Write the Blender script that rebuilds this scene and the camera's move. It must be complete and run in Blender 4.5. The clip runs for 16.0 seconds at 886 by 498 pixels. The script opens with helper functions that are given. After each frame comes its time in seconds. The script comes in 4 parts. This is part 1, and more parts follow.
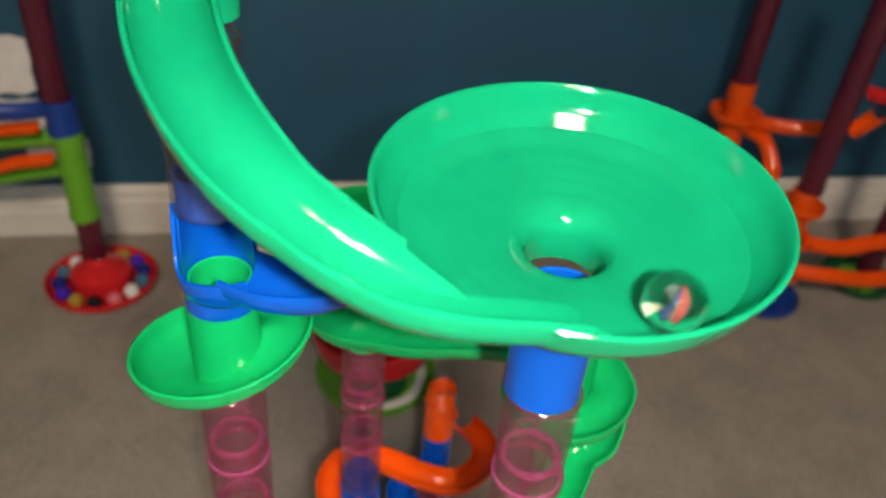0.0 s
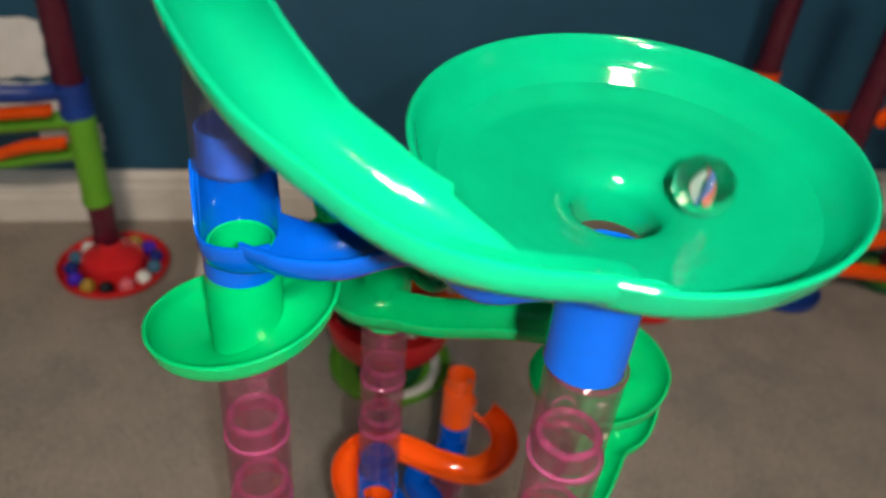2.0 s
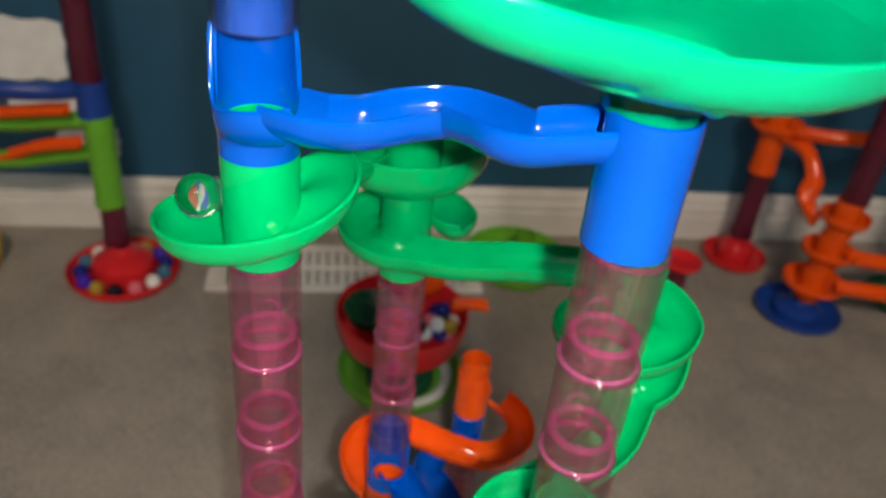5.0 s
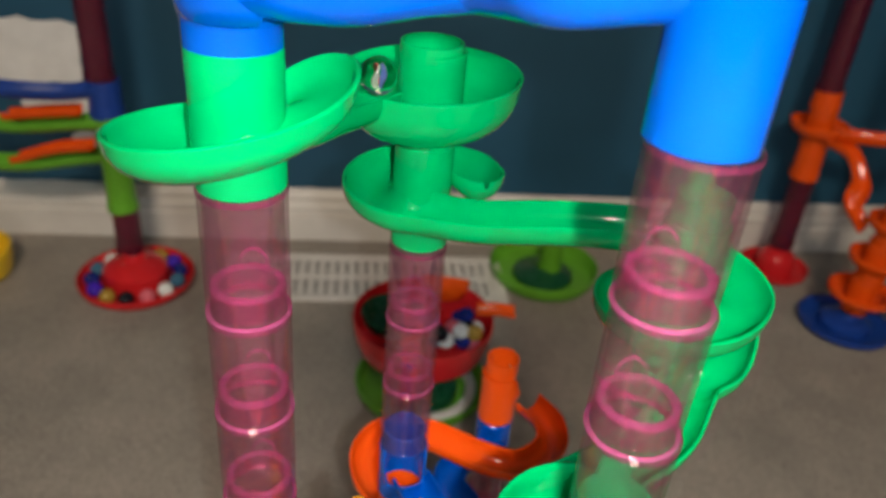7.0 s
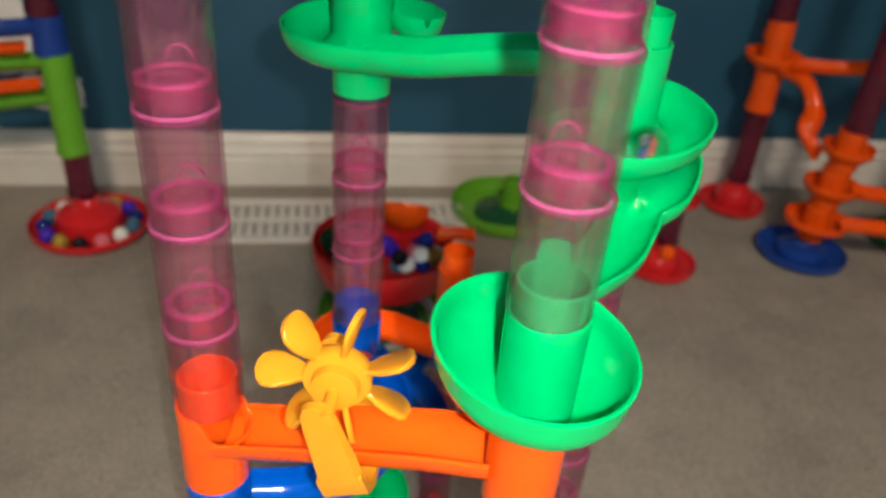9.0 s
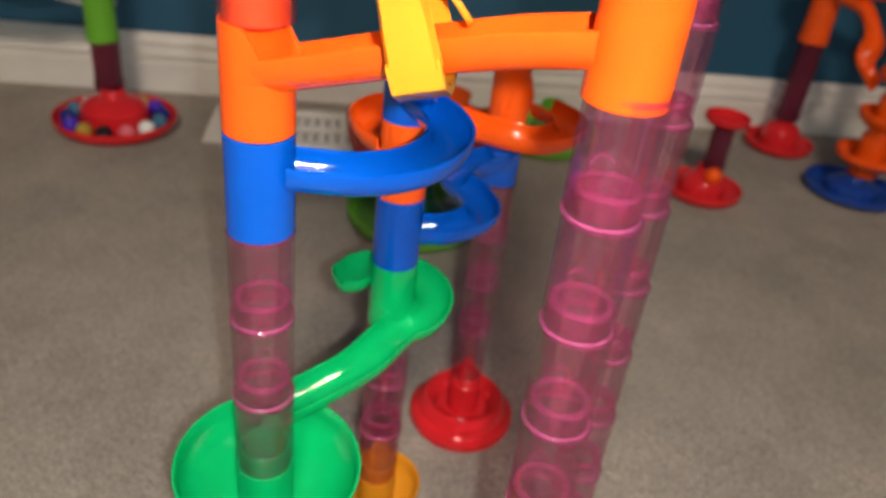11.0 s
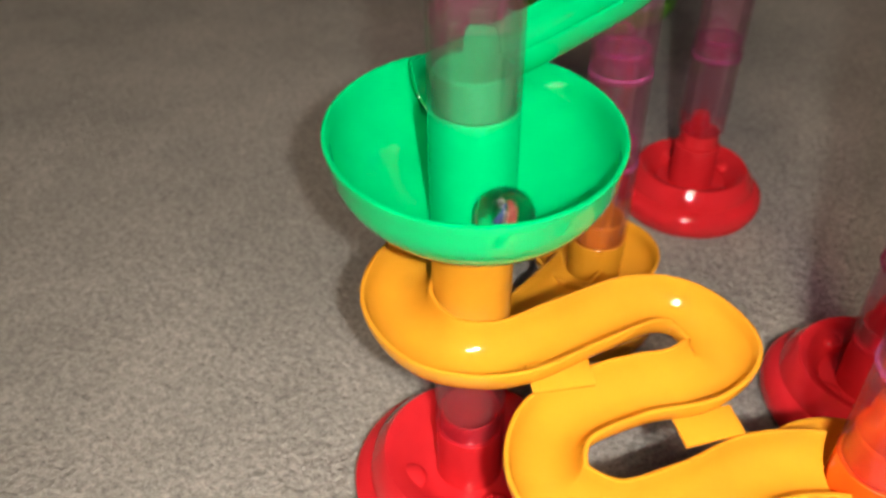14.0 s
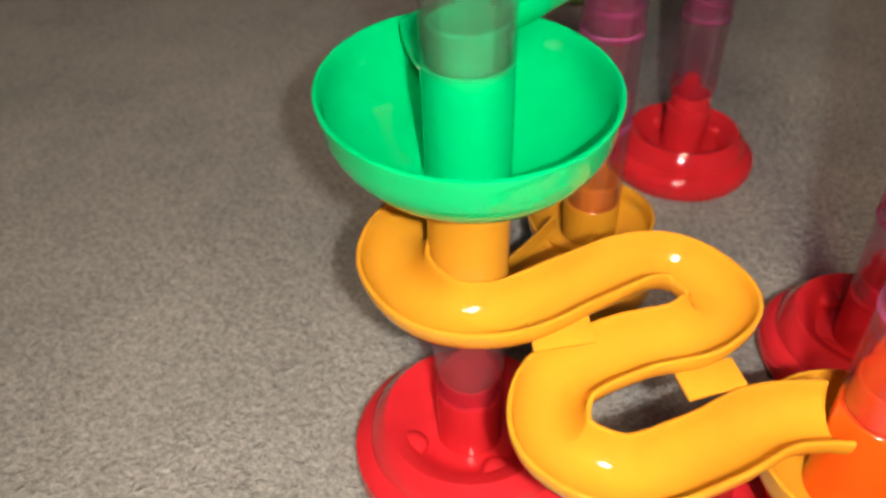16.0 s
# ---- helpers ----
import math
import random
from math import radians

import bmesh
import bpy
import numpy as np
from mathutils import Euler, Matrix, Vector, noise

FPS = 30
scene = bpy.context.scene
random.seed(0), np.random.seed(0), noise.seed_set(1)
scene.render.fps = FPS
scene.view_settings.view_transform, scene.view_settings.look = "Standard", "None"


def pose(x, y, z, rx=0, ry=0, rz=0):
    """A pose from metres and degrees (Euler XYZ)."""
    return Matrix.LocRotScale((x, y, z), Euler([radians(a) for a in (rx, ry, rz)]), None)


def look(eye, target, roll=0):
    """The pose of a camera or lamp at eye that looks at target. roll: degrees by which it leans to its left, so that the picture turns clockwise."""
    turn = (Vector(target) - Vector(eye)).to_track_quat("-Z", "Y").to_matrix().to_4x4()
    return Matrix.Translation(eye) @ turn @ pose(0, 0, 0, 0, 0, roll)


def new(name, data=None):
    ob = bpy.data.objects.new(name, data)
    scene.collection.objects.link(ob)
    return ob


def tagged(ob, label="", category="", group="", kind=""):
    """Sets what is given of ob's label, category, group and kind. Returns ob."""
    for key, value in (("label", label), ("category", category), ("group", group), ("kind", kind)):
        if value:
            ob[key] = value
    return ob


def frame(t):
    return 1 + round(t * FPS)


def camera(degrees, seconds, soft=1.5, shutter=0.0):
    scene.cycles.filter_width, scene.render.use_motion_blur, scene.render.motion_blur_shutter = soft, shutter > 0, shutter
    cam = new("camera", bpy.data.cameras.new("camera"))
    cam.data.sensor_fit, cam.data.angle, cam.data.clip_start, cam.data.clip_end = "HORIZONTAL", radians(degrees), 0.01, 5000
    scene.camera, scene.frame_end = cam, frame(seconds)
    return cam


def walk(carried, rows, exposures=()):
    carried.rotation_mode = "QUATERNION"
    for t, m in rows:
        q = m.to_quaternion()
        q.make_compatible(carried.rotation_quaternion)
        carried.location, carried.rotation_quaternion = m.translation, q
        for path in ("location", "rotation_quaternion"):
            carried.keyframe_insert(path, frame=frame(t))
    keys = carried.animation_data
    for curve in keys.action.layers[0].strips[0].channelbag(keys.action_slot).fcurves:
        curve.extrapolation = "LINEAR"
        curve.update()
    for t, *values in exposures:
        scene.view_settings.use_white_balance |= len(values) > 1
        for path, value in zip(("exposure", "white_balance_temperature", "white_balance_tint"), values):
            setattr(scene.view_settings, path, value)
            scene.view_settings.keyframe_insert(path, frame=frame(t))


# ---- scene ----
cam = camera(60.0, 16.0, soft=2.6, shutter=0.22)
scene.cycles.transparent_max_bounces = 32
cam.data.dof.use_dof = True
cam.data.dof.focus_distance = 0.26
cam.data.dof.aperture_fstop = 11.0
PATH = [
    (0.0, (0.0768, 0.139, 0.821), (0.086, 1.942, -0.441), 5.7),
    (0.5, (0.077, 0.142, 0.812), (0.1, 1.956, -0.432), 6.1),
    (1.0, (0.073, 0.145, 0.805), (0.078, 1.948, -0.456), 5.8),
    (1.5, (0.071, 0.147, 0.801), (0.063, 1.943, -0.471), 5.8),
    (2.0, (0.069, 0.147, 0.801), (0.052, 1.942, -0.473), 5.8),
    (2.5, (0.068, 0.149, 0.798), (0.041, 1.939, -0.479), 5.4),
    (3.0, (0.069, 0.149, 0.794), (0.04, 1.946, -0.473), 5.4),
    (3.5, (0.07, 0.147, 0.79), (0.041, 1.948, -0.475), 5.3),
    (4.0, (0.072, 0.144, 0.781), (0.045, 1.956, -0.466), 5.2),
    (4.5, (0.071, 0.133, 0.764), (0.035, 1.965, -0.455), 5.6),
    (4.6, (0.071, 0.136, 0.758), (0.028, 1.961, -0.471), 5.2),
    (4.7, (0.069, 0.129, 0.755), (0.026, 1.97, -0.448), 6.1),
    (6.8, (0.073, 0.163, 0.692), (-0.068, 2.059, -0.415), 5.3),
    (7.0, (0.073, 0.163, 0.692), (-0.068, 2.059, -0.415), 5.2),
    (7.5, (0.07, 0.163, 0.69), (-0.066, 2.061, -0.411), 5.2),
    (8.0, (0.073, 0.162, 0.69), (-0.055, 2.058, -0.418), 5.1),
    (8.3, (0.077, 0.153, 0.677), (-0.029, 2.043, -0.444), 5.0),
    (8.5, (0.081, 0.143, 0.667), (-0.015, 2.033, -0.455), 4.4),
    (9.0, (0.09, 0.138, 0.639), (0.047, 2.009, -0.518), 5.1),
    (9.2, (0.092, 0.136, 0.63), (0.064, 2.001, -0.538), 5.3),
    (11.3, (0.08, 0.102, 0.472), (-0.020, 1.995, -0.658), 7.3),
    (11.5, (0.078, 0.105, 0.460), (-0.031, 1.991, -0.660), 7.1),
    (11.8, (0.074, 0.109, 0.436), (-0.04, 1.986, -0.705), 6.7),
    (12.1, (0.068, 0.116, 0.399), (-0.073, 1.961, -0.799), 5.6),
    (12.5, (0.049, 0.135, 0.352), (-0.145, 1.922, -0.916), 3.7),
    (13.0, (0.039, 0.158, 0.313), (-0.296, 1.918, -0.965), -0.1),
    (13.5, (0.035, 0.167, 0.306), (-0.358, 1.879, -1.022), -0.8),
    (14.0, (0.033, 0.168, 0.303), (-0.372, 1.861, -1.047), -0.9),
    (14.5, (0.031, 0.167, 0.298), (-0.346, 1.855, -1.061), -1.1),
    (15.0, (0.031, 0.166, 0.299), (-0.348, 1.836, -1.082), -1.4),
    (15.5, (0.033, 0.167, 0.298), (-0.354, 1.829, -1.091), -1.6),
    (16.0, (0.031, 0.166, 0.296), (-0.338, 1.829, -1.095), -1.9),
]

walk(cam, [(t, look(eye, target, roll)) for t, eye, target, roll in PATH],
     exposures=[(0.0, 0.33, 6700, 9), (3.5, 0.25, 6350, 8), (4.7, 0.24, 6400, 8), (7.0, 0.27, 6450, 7), (9.2, 0.43, 6550, 6), (11.5, 0.5, 6450, 11), (12.0, 0.64, 6450, 9), (12.6, 0.5, 6400, 8), (13.2, 0.15, 6400, 8), (14.0, 0.06, 6400, 8), (16.0, 0.02, 6400, 8)])

# ---- world, torch and added fill light ----
world = bpy.data.worlds.new("world")
scene.world = world
world.use_nodes = True
wb = world.node_tree.nodes["Background"]
wb.inputs["Color"].default_value = (0.05, 0.05, 0.055, 1)
wb.inputs["Strength"].default_value = 0.3

TORCH = 6700.0
# strength of the added warm fill overhead
FILL_WATTS = 62.0


# ---- materials ----
def nodes_of(name):
    m = bpy.data.materials.new(name)
    m.use_nodes = True
    nt = m.node_tree
    return m, nt, nt.nodes["Principled BSDF"]


def ramp(nt, src, a, b, lo=0.35, hi=0.65):
    r = nt.nodes.new("ShaderNodeValToRGB")
    r.color_ramp.elements[0].position, r.color_ramp.elements[1].position = lo, hi
    r.color_ramp.elements[0].color = (*a, 1)
    r.color_ramp.elements[1].color = (*b, 1)
    nt.links.new(src, r.inputs["Fac"])
    return r.outputs["Color"]


def noise_of(nt, scale, detail=4.0, rough=0.55):
    tc = nt.nodes.new("ShaderNodeTexCoord")
    n = nt.nodes.new("ShaderNodeTexNoise")
    n.inputs["Scale"].default_value, n.inputs["Detail"].default_value = scale, detail
    n.inputs["Roughness"].default_value = rough
    nt.links.new(tc.outputs["Object"], n.inputs["Vector"])
    return n.outputs["Fac"]


def bump(nt, p, src, strength, distance):
    b = nt.nodes.new("ShaderNodeBump")
    b.inputs["Strength"].default_value, b.inputs["Distance"].default_value = strength, distance
    nt.links.new(src, b.inputs["Height"])
    nt.links.new(b.outputs["Normal"], p.inputs["Normal"])


def plastic(name, col, rough=0.22, sub=0.0, spread=0.1):
    """Glossy moulded plastic, with faint clouding, fine scuffs in the gloss and a little light bleeding."""
    m, nt, p = nodes_of(name)
    dark = tuple(c * (1 - spread) for c in col)
    nt.links.new(ramp(nt, noise_of(nt, 38.0), dark, col), p.inputs["Base Color"])
    r = nt.nodes.new("ShaderNodeMapRange")
    r.inputs["To Min"].default_value, r.inputs["To Max"].default_value = rough * 0.75, rough * 1.5
    nt.links.new(noise_of(nt, 160.0, 6.0), r.inputs["Value"])
    nt.links.new(r.outputs["Result"], p.inputs["Roughness"])
    p.inputs["IOR"].default_value = 1.48
    if sub:
        p.inputs["Subsurface Weight"].default_value = sub
        p.inputs["Subsurface Radius"].default_value = (0.004, 0.004, 0.004)
        p.inputs["Subsurface Scale"].default_value = 0.6
    bump(nt, p, noise_of(nt, 420.0, 3.0), 0.05, 0.0004)
    return m


def clear_plastic(name, tint, body, share, rough=0.05):
    """Thin see-through plastic: a tinted clear wall, a little cloudy body and a Fresnel gloss."""
    m, nt, p = nodes_of(name)
    out = nt.nodes["Material Output"]
    tr = nt.nodes.new("ShaderNodeBsdfTransparent")
    tr.inputs["Color"].default_value = (*tint, 1)
    p.inputs["Base Color"].default_value = (*body, 1)
    p.inputs["Roughness"].default_value = rough * 2
    mix = nt.nodes.new("ShaderNodeMixShader")
    mp = nt.nodes.new("ShaderNodeMapRange")
    mp.inputs["To Min"].default_value, mp.inputs["To Max"].default_value = share * 0.6, share * 1.4
    nt.links.new(noise_of(nt, 60.0), mp.inputs["Value"])
    nt.links.new(mp.outputs["Result"], mix.inputs["Fac"])
    rf = nt.nodes.new("ShaderNodeBsdfRefraction")
    rf.inputs["Color"].default_value = (*tint, 1)
    rf.inputs["Roughness"].default_value, rf.inputs["IOR"].default_value = 0.02, 1.46
    bent = nt.nodes.new("ShaderNodeMixShader")
    bent.inputs["Fac"].default_value = 0.2
    nt.links.new(tr.outputs[0], bent.inputs[1])
    nt.links.new(rf.outputs[0], bent.inputs[2])
    nt.links.new(bent.outputs[0], mix.inputs[1])
    nt.links.new(p.outputs[0], mix.inputs[2])
    gl = nt.nodes.new("ShaderNodeBsdfGlossy")
    gl.inputs["Roughness"].default_value = rough
    lw = nt.nodes.new("ShaderNodeLayerWeight")
    lw.inputs["Blend"].default_value = 0.25
    fr = nt.nodes.new("ShaderNodeMapRange")
    fr.inputs["To Min"].default_value, fr.inputs["To Max"].default_value = 0.025, 0.19
    nt.links.new(lw.outputs["Facing"], fr.inputs["Value"])
    top = nt.nodes.new("ShaderNodeMixShader")
    nt.links.new(fr.outputs[0], top.inputs["Fac"])
    nt.links.new(mix.outputs[0], top.inputs[1])
    nt.links.new(gl.outputs[0], top.inputs[2])
    nt.links.new(top.outputs[0], out.inputs["Surface"])
    return m


GREEN = plastic("green_plastic", (0.002, 0.385, 0.112), 0.07, 0.15)
JADE = plastic("jade_green_plastic", (0.002, 0.260, 0.118), 0.07, 0.2)
BLUE = plastic("blue_plastic", (0.001, 0.076, 0.45), 0.08)
NAVY = plastic("navy_plastic", (0.01, 0.05, 0.3), 0.3)
ORANGE = plastic("orange_plastic", (0.85, 0.095, 0.006), 0.09, 0.15)
YELLOW = plastic("yellow_plastic", (0.60, 0.25, 0.015), 0.08, 0.15)
SUNNY = plastic("sunny_yellow_plastic", (0.85, 0.55, 0.02), 0.3)
RED = plastic("red_plastic", (0.62, 0.018, 0.024), 0.08, 0.1)
LIME = plastic("lime_plastic", (0.135, 0.42, 0.028), 0.3)
BOTTLE = plastic("bottle_green_plastic", (0.01, 0.09, 0.035), 0.25)
BEAD = plastic("white_plastic", (0.75, 0.75, 0.72), 0.3)
PINK = clear_plastic("clear_pink_plastic", (0.993, 0.885, 0.935), (1.0, 0.20, 0.42), 0.013, 0.03)
PINK_RING = clear_plastic("pink_plastic_joint", (0.987, 0.79, 0.885), (1.0, 0.14, 0.45), 0.045, 0.03)
PINK_EDGE = clear_plastic("pink_plastic_edge", (0.985, 0.62, 0.80), (1.0, 0.25, 0.62), 0.18, 0.025)
CLEAR = clear_plastic("clear_plastic", (0.985, 0.955, 0.955), (0.8, 0.5, 0.45), 0.007, 0.03)
SMOKE = clear_plastic("purple_clear_plastic", (0.7, 0.45, 0.55), (0.25, 0.03, 0.08), 0.25)


def carpet_material():
    m, nt, p = nodes_of("carpet_pile")
    fine = noise_of(nt, 420.0, 3.0, 0.7)
    big = noise_of(nt, 9.0, 5.0, 0.6)
    c1 = ramp(nt, fine, (0.275, 0.252, 0.222), (0.605, 0.556, 0.50), 0.3, 0.7)
    c2 = ramp(nt, big, (0.78, 0.78, 0.78), (1.08, 1.06, 1.04), 0.3, 0.7)
    mx = nt.nodes.new("ShaderNodeMixRGB")
    mx.blend_type = "MULTIPLY"
    mx.inputs["Fac"].default_value = 1.0
    nt.links.new(c1, mx.inputs[1])
    nt.links.new(c2, mx.inputs[2])
    nt.links.new(mx.outputs[0], p.inputs["Base Color"])
    p.inputs["Roughness"].default_value = 0.95
    p.inputs["Specular IOR Level"].default_value = 0.15
    bump(nt, p, noise_of(nt, 260.0, 4.0, 0.7), 1.0, 0.006)
    return m


def paint_material(name, a, b, rough=0.6, scale=5.0):
    m, nt, p = nodes_of(name)
    nt.links.new(ramp(nt, noise_of(nt, scale), a, b), p.inputs["Base Color"])
    p.inputs["Roughness"].default_value = rough
    bump(nt, p, noise_of(nt, 260.0, 3.0), 0.25, 0.0006)
    return m


CARPET = carpet_material()
WALL = paint_material("teal_wall_paint", (0.011, 0.072, 0.135), (0.014, 0.086, 0.16), 0.55)
TRIM = paint_material("white_trim_paint", (0.62, 0.60, 0.57), (0.72, 0.70, 0.67), 0.4, 12.0)
CEIL = paint_material("ceiling_paint", (0.74, 0.73, 0.71), (0.8, 0.79, 0.77), 0.8)
PAPER = paint_material("white_paper", (0.7, 0.7, 0.7), (0.78, 0.78, 0.78), 0.8, 30.0)


# ---- mesh helpers ----
def finish(bm, name, material, angle=40):
    bmesh.ops.recalc_face_normals(bm, faces=bm.faces)
    me = bpy.data.meshes.new(name)
    bm.to_mesh(me)
    bm.free()
    me.materials.append(material)
    me.shade_smooth()
    me.set_sharp_from_angle(angle=radians(angle))
    return me


def part(name, bm, material, parent=None, label=""):
    ob = new(name, finish(bm, name, material))
    if parent is not None:
        ob.parent = parent
    if label:
        tagged(ob, label)
    return ob


def thing(name, x=0.0, y=0.0, z=0.0, label="", category="", group="", kind="", rx=0.0, ry=0.0, rz=0.0):
    ob = new(name)
    ob.empty_display_size = 0.02
    ob.matrix_basis = pose(x, y, z, rx, ry, rz)
    return tagged(ob, label, category, group, kind)


def thick(points, t, ends=4):
    """A closed outline of thickness t round an open line, with rounded ends."""
    pts = [Vector(p) for p in points]
    left, right = [], []
    for i, p in enumerate(pts):
        d = (pts[min(i + 1, len(pts) - 1)] - pts[max(i - 1, 0)]).normalized()
        n = Vector((-d.y, d.x))
        left.append(p + n * t / 2)
        right.append(p - n * t / 2)

    def cap(p, a):
        va = a - p
        return [p + Matrix.Rotation(-math.pi * k / ends, 2) @ va for k in range(1, ends)]
    return left + cap(pts[-1], left[-1]) + right[::-1] + cap(pts[0], right[0])


def loft(bm, rings, closed):
    """Join rings of vertices (all closed outlines) into a skin; closed: the last ring joins the first."""
    vs = [[bm.verts.new(p) for p in ring] for ring in rings]
    n = len(vs[0])
    pairs = list(zip(vs, vs[1:])) + ([(vs[-1], vs[0])] if closed else [])
    for a, b in pairs:
        for k in range(n):
            bm.faces.new((a[k], a[(k + 1) % n], b[(k + 1) % n], b[k]))
    if not closed:
        bm.faces.new(vs[0])
        bm.faces.new(vs[-1][::-1])
    return bm


def lathe(bm, outline, seg=56, start=0.0, sweep=360.0, centre=(0, 0, 0), lift=None):
    """Turn a closed outline of (radius, height) about the z axis. lift(angle) raises it."""
    full = abs(sweep) >= 359.9
    rings = []
    for k in range(seg if full else seg + 1):
        a = radians(start + sweep * k / seg)
        dz = lift(a) if lift else 0.0
        rings.append([(centre[0] + r * math.cos(a), centre[1] + r * math.sin(a), centre[2] + z + dz) for r, z in outline])
    return loft(bm, rings, full)


def smooth_path(points, steps=8):
    """A Catmull-Rom line through the points."""
    p = [Vector(q) for q in points]
    p = [2 * p[0] - p[1]] + p + [2 * p[-1] - p[-2]]
    out = []
    for i in range(1, len(p) - 2):
        for s in range(steps):
            t = s / steps
            a, b, c, d = p[i - 1:i + 3]
            out.append(0.5 * (2 * b + (c - a) * t + (2 * a - 5 * b + 4 * c - d) * t * t + (3 * b - a - 3 * c + d) * t ** 3))
    out.append(p[-2])
    return out


def sweep(bm, path, outline, first=()):
    """Carry a closed outline of (side, up) along a path, upright all the way; first: rings that come before."""
    rings = list(first)
    for i, p in enumerate(path):
        d = path[min(i + 1, len(path) - 1)] - path[max(i - 1, 0)]
        d.z = 0
        d.normalize()
        side = Vector((d.y, -d.x, 0))
        rings.append([p + side * u + Vector((0, 0, v)) for u, v in outline])
    return loft(bm, rings, False)


def trough(w=0.0105, h=0.011, t=0.0018, steps=12):
    """The outline of an open chute: half a pipe with short upright sides; the marble's bed is at height 0."""
    line = [(-w, h)] + [(-w * math.cos(math.pi * k / steps), w - w * math.sin(math.pi * k / steps)) for k in range(steps + 1)] + [(w, h)]
    if h <= w:
        line = line[1:-1]
    return thick(line, t)


def rod(bm, a, b, r, seg=12, r2=None):
    a, b = Vector(a), Vector(b)
    q = (b - a).to_track_quat("Z", "Y")
    rings = []
    for p, rad in ((a, r), (b, r if r2 is None else r2)):
        rings.append([p + q @ Vector((rad * math.cos(2 * math.pi * k / seg), rad * math.sin(2 * math.pi * k / seg), 0)) for k in range(seg)])
    return loft(bm, rings, False)


def box(bm, x0, y0, z0, x1, y1, z1, bevel=0.0):
    r = bmesh.ops.create_cube(bm, size=1.0)
    for v in r["verts"]:
        v.co = Vector(((x0 + x1) / 2 + v.co.x * (x1 - x0), (y0 + y1) / 2 + v.co.y * (y1 - y0), (z0 + z1) / 2 + v.co.z * (z1 - z0)))
    if bevel:
        es = list({e for v in r["verts"] for e in v.link_edges})
        bmesh.ops.bevel(bm, geom=es, offset=bevel, segments=2, affect="EDGES", profile=0.5)
    return bm


def ball(bm, c, r, sub=3):
    res = bmesh.ops.create_icosphere(bm, subdivisions=sub, radius=r)
    bmesh.ops.translate(bm, verts=res["verts"], vec=c)
    return bm


TUBE = 0.0137      # outer radius of a tube
WALL_T = 0.0014


def sleeve(z0, z1, r=TUBE, t=0.0016):
    """The outline of a collar: a hollow cylinder with softened lips."""
    e = 0.0004
    return [(r - t, z0 + e), (r - t + e, z0), (r - e, z0), (r, z0 + e), (r, z1 - e), (r - e, z1), (r - t + e, z1), (r - t, z1 - e)]


# ---- the plan: columns of the marble run ----
def col_a(z):
    return (0.1175 + (0.63 - z) * 0.019, 0.335)


def col_d(z):
    return (0.1535 + (0.555 - z) * 0.025, 0.447)


FL = 0.018          # height of the carpet
COL_B = (-0.004, 0.364)
COL_C = (0.0370, 0.483)
COL_E = (0.0910, 0.609)

# ---- the room ----
WALL_TURN = 12.0
WALL_MID = (-0.08, 1.340)


def room():
    bm = bmesh.new()
    box(bm, -2.2, -2.0, FL - 0.05, 2.2, 2.4, FL)
    part("floor", bm, CARPET)
    tagged(bpy.data.objects["floor"], "short-pile beige grey carpet covering the floor", "carpet", kind="structure")
    ob = thing("wall_north", WALL_MID[0], WALL_MID[1], FL, "dark teal painted wall behind the toys", "wall", kind="structure", rz=WALL_TURN)
    bm = bmesh.new()
    box(bm, -2.4, 0.0, 0.0, 2.4, 0.1, 2.4)
    part("wall_panel", bm, WALL, ob)
    board = thing("baseboard", WALL_MID[0], WALL_MID[1], FL, "white moulded wooden baseboard along the teal wall", "baseboard", kind="structure", rz=WALL_TURN)
    bm = bmesh.new()
    outline = [(0.0, 0.001), (-0.015, 0.001), (-0.015, 0.048), (-0.0105, 0.050), (-0.0105, 0.0565), (-0.0150, 0.0585), (-0.0150, 0.0655), (-0.0125, 0.0685), (-0.0080, 0.0700), (-0.0080, 0.0770), (-0.0105, 0.0790), (-0.0095, 0.0850), (-0.004, 0.092), (0.0, 0.094)]
    loft(bm, [[(x, u - 0.003, v) for u, v in outline] for x in (-2.3, 2.3)], False)
    part("moulding", bm, TRIM, board)
    for name, b in (("wall_south", (-2.3, -2.1, FL, 2.3, -2.0, 2.4)), ("wall_west", (-2.3, -2.0, FL, -2.2, 2.4, 2.4)), ("wall_east", (2.2, -2.0, FL, 2.3, 2.4, 2.4))):
        bm = bmesh.new()
        box(bm, *b)
        tagged(part(name, bm, WALL), "dark teal painted room wall", "wall", kind="structure")
    bm = bmesh.new()
    box(bm, -2.4, -2.1, 2.4, 2.4, 2.6, 2.5)
    tagged(part("ceiling", bm, CEIL), "plain white painted ceiling", "ceiling", kind="structure")
    # added fill: an unseen disc lamp behind the camera lifts the ambient light
    lamp = thing("fill_lamp", 0.3, -1.4, 2.4, "round white rim of an added, unseen overhead fill light", "lamp")
    bm = bmesh.new()
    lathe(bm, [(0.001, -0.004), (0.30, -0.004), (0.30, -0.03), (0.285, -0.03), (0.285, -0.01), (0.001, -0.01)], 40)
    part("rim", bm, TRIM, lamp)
    data = bpy.data.lights.new("fill_light", "AREA")
    data.shape, data.size, data.energy, data.color = "DISK", 0.55, FILL_WATTS, (1.0, 0.79, 0.60)
    li = new("fill_light", data)
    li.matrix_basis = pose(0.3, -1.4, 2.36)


room()


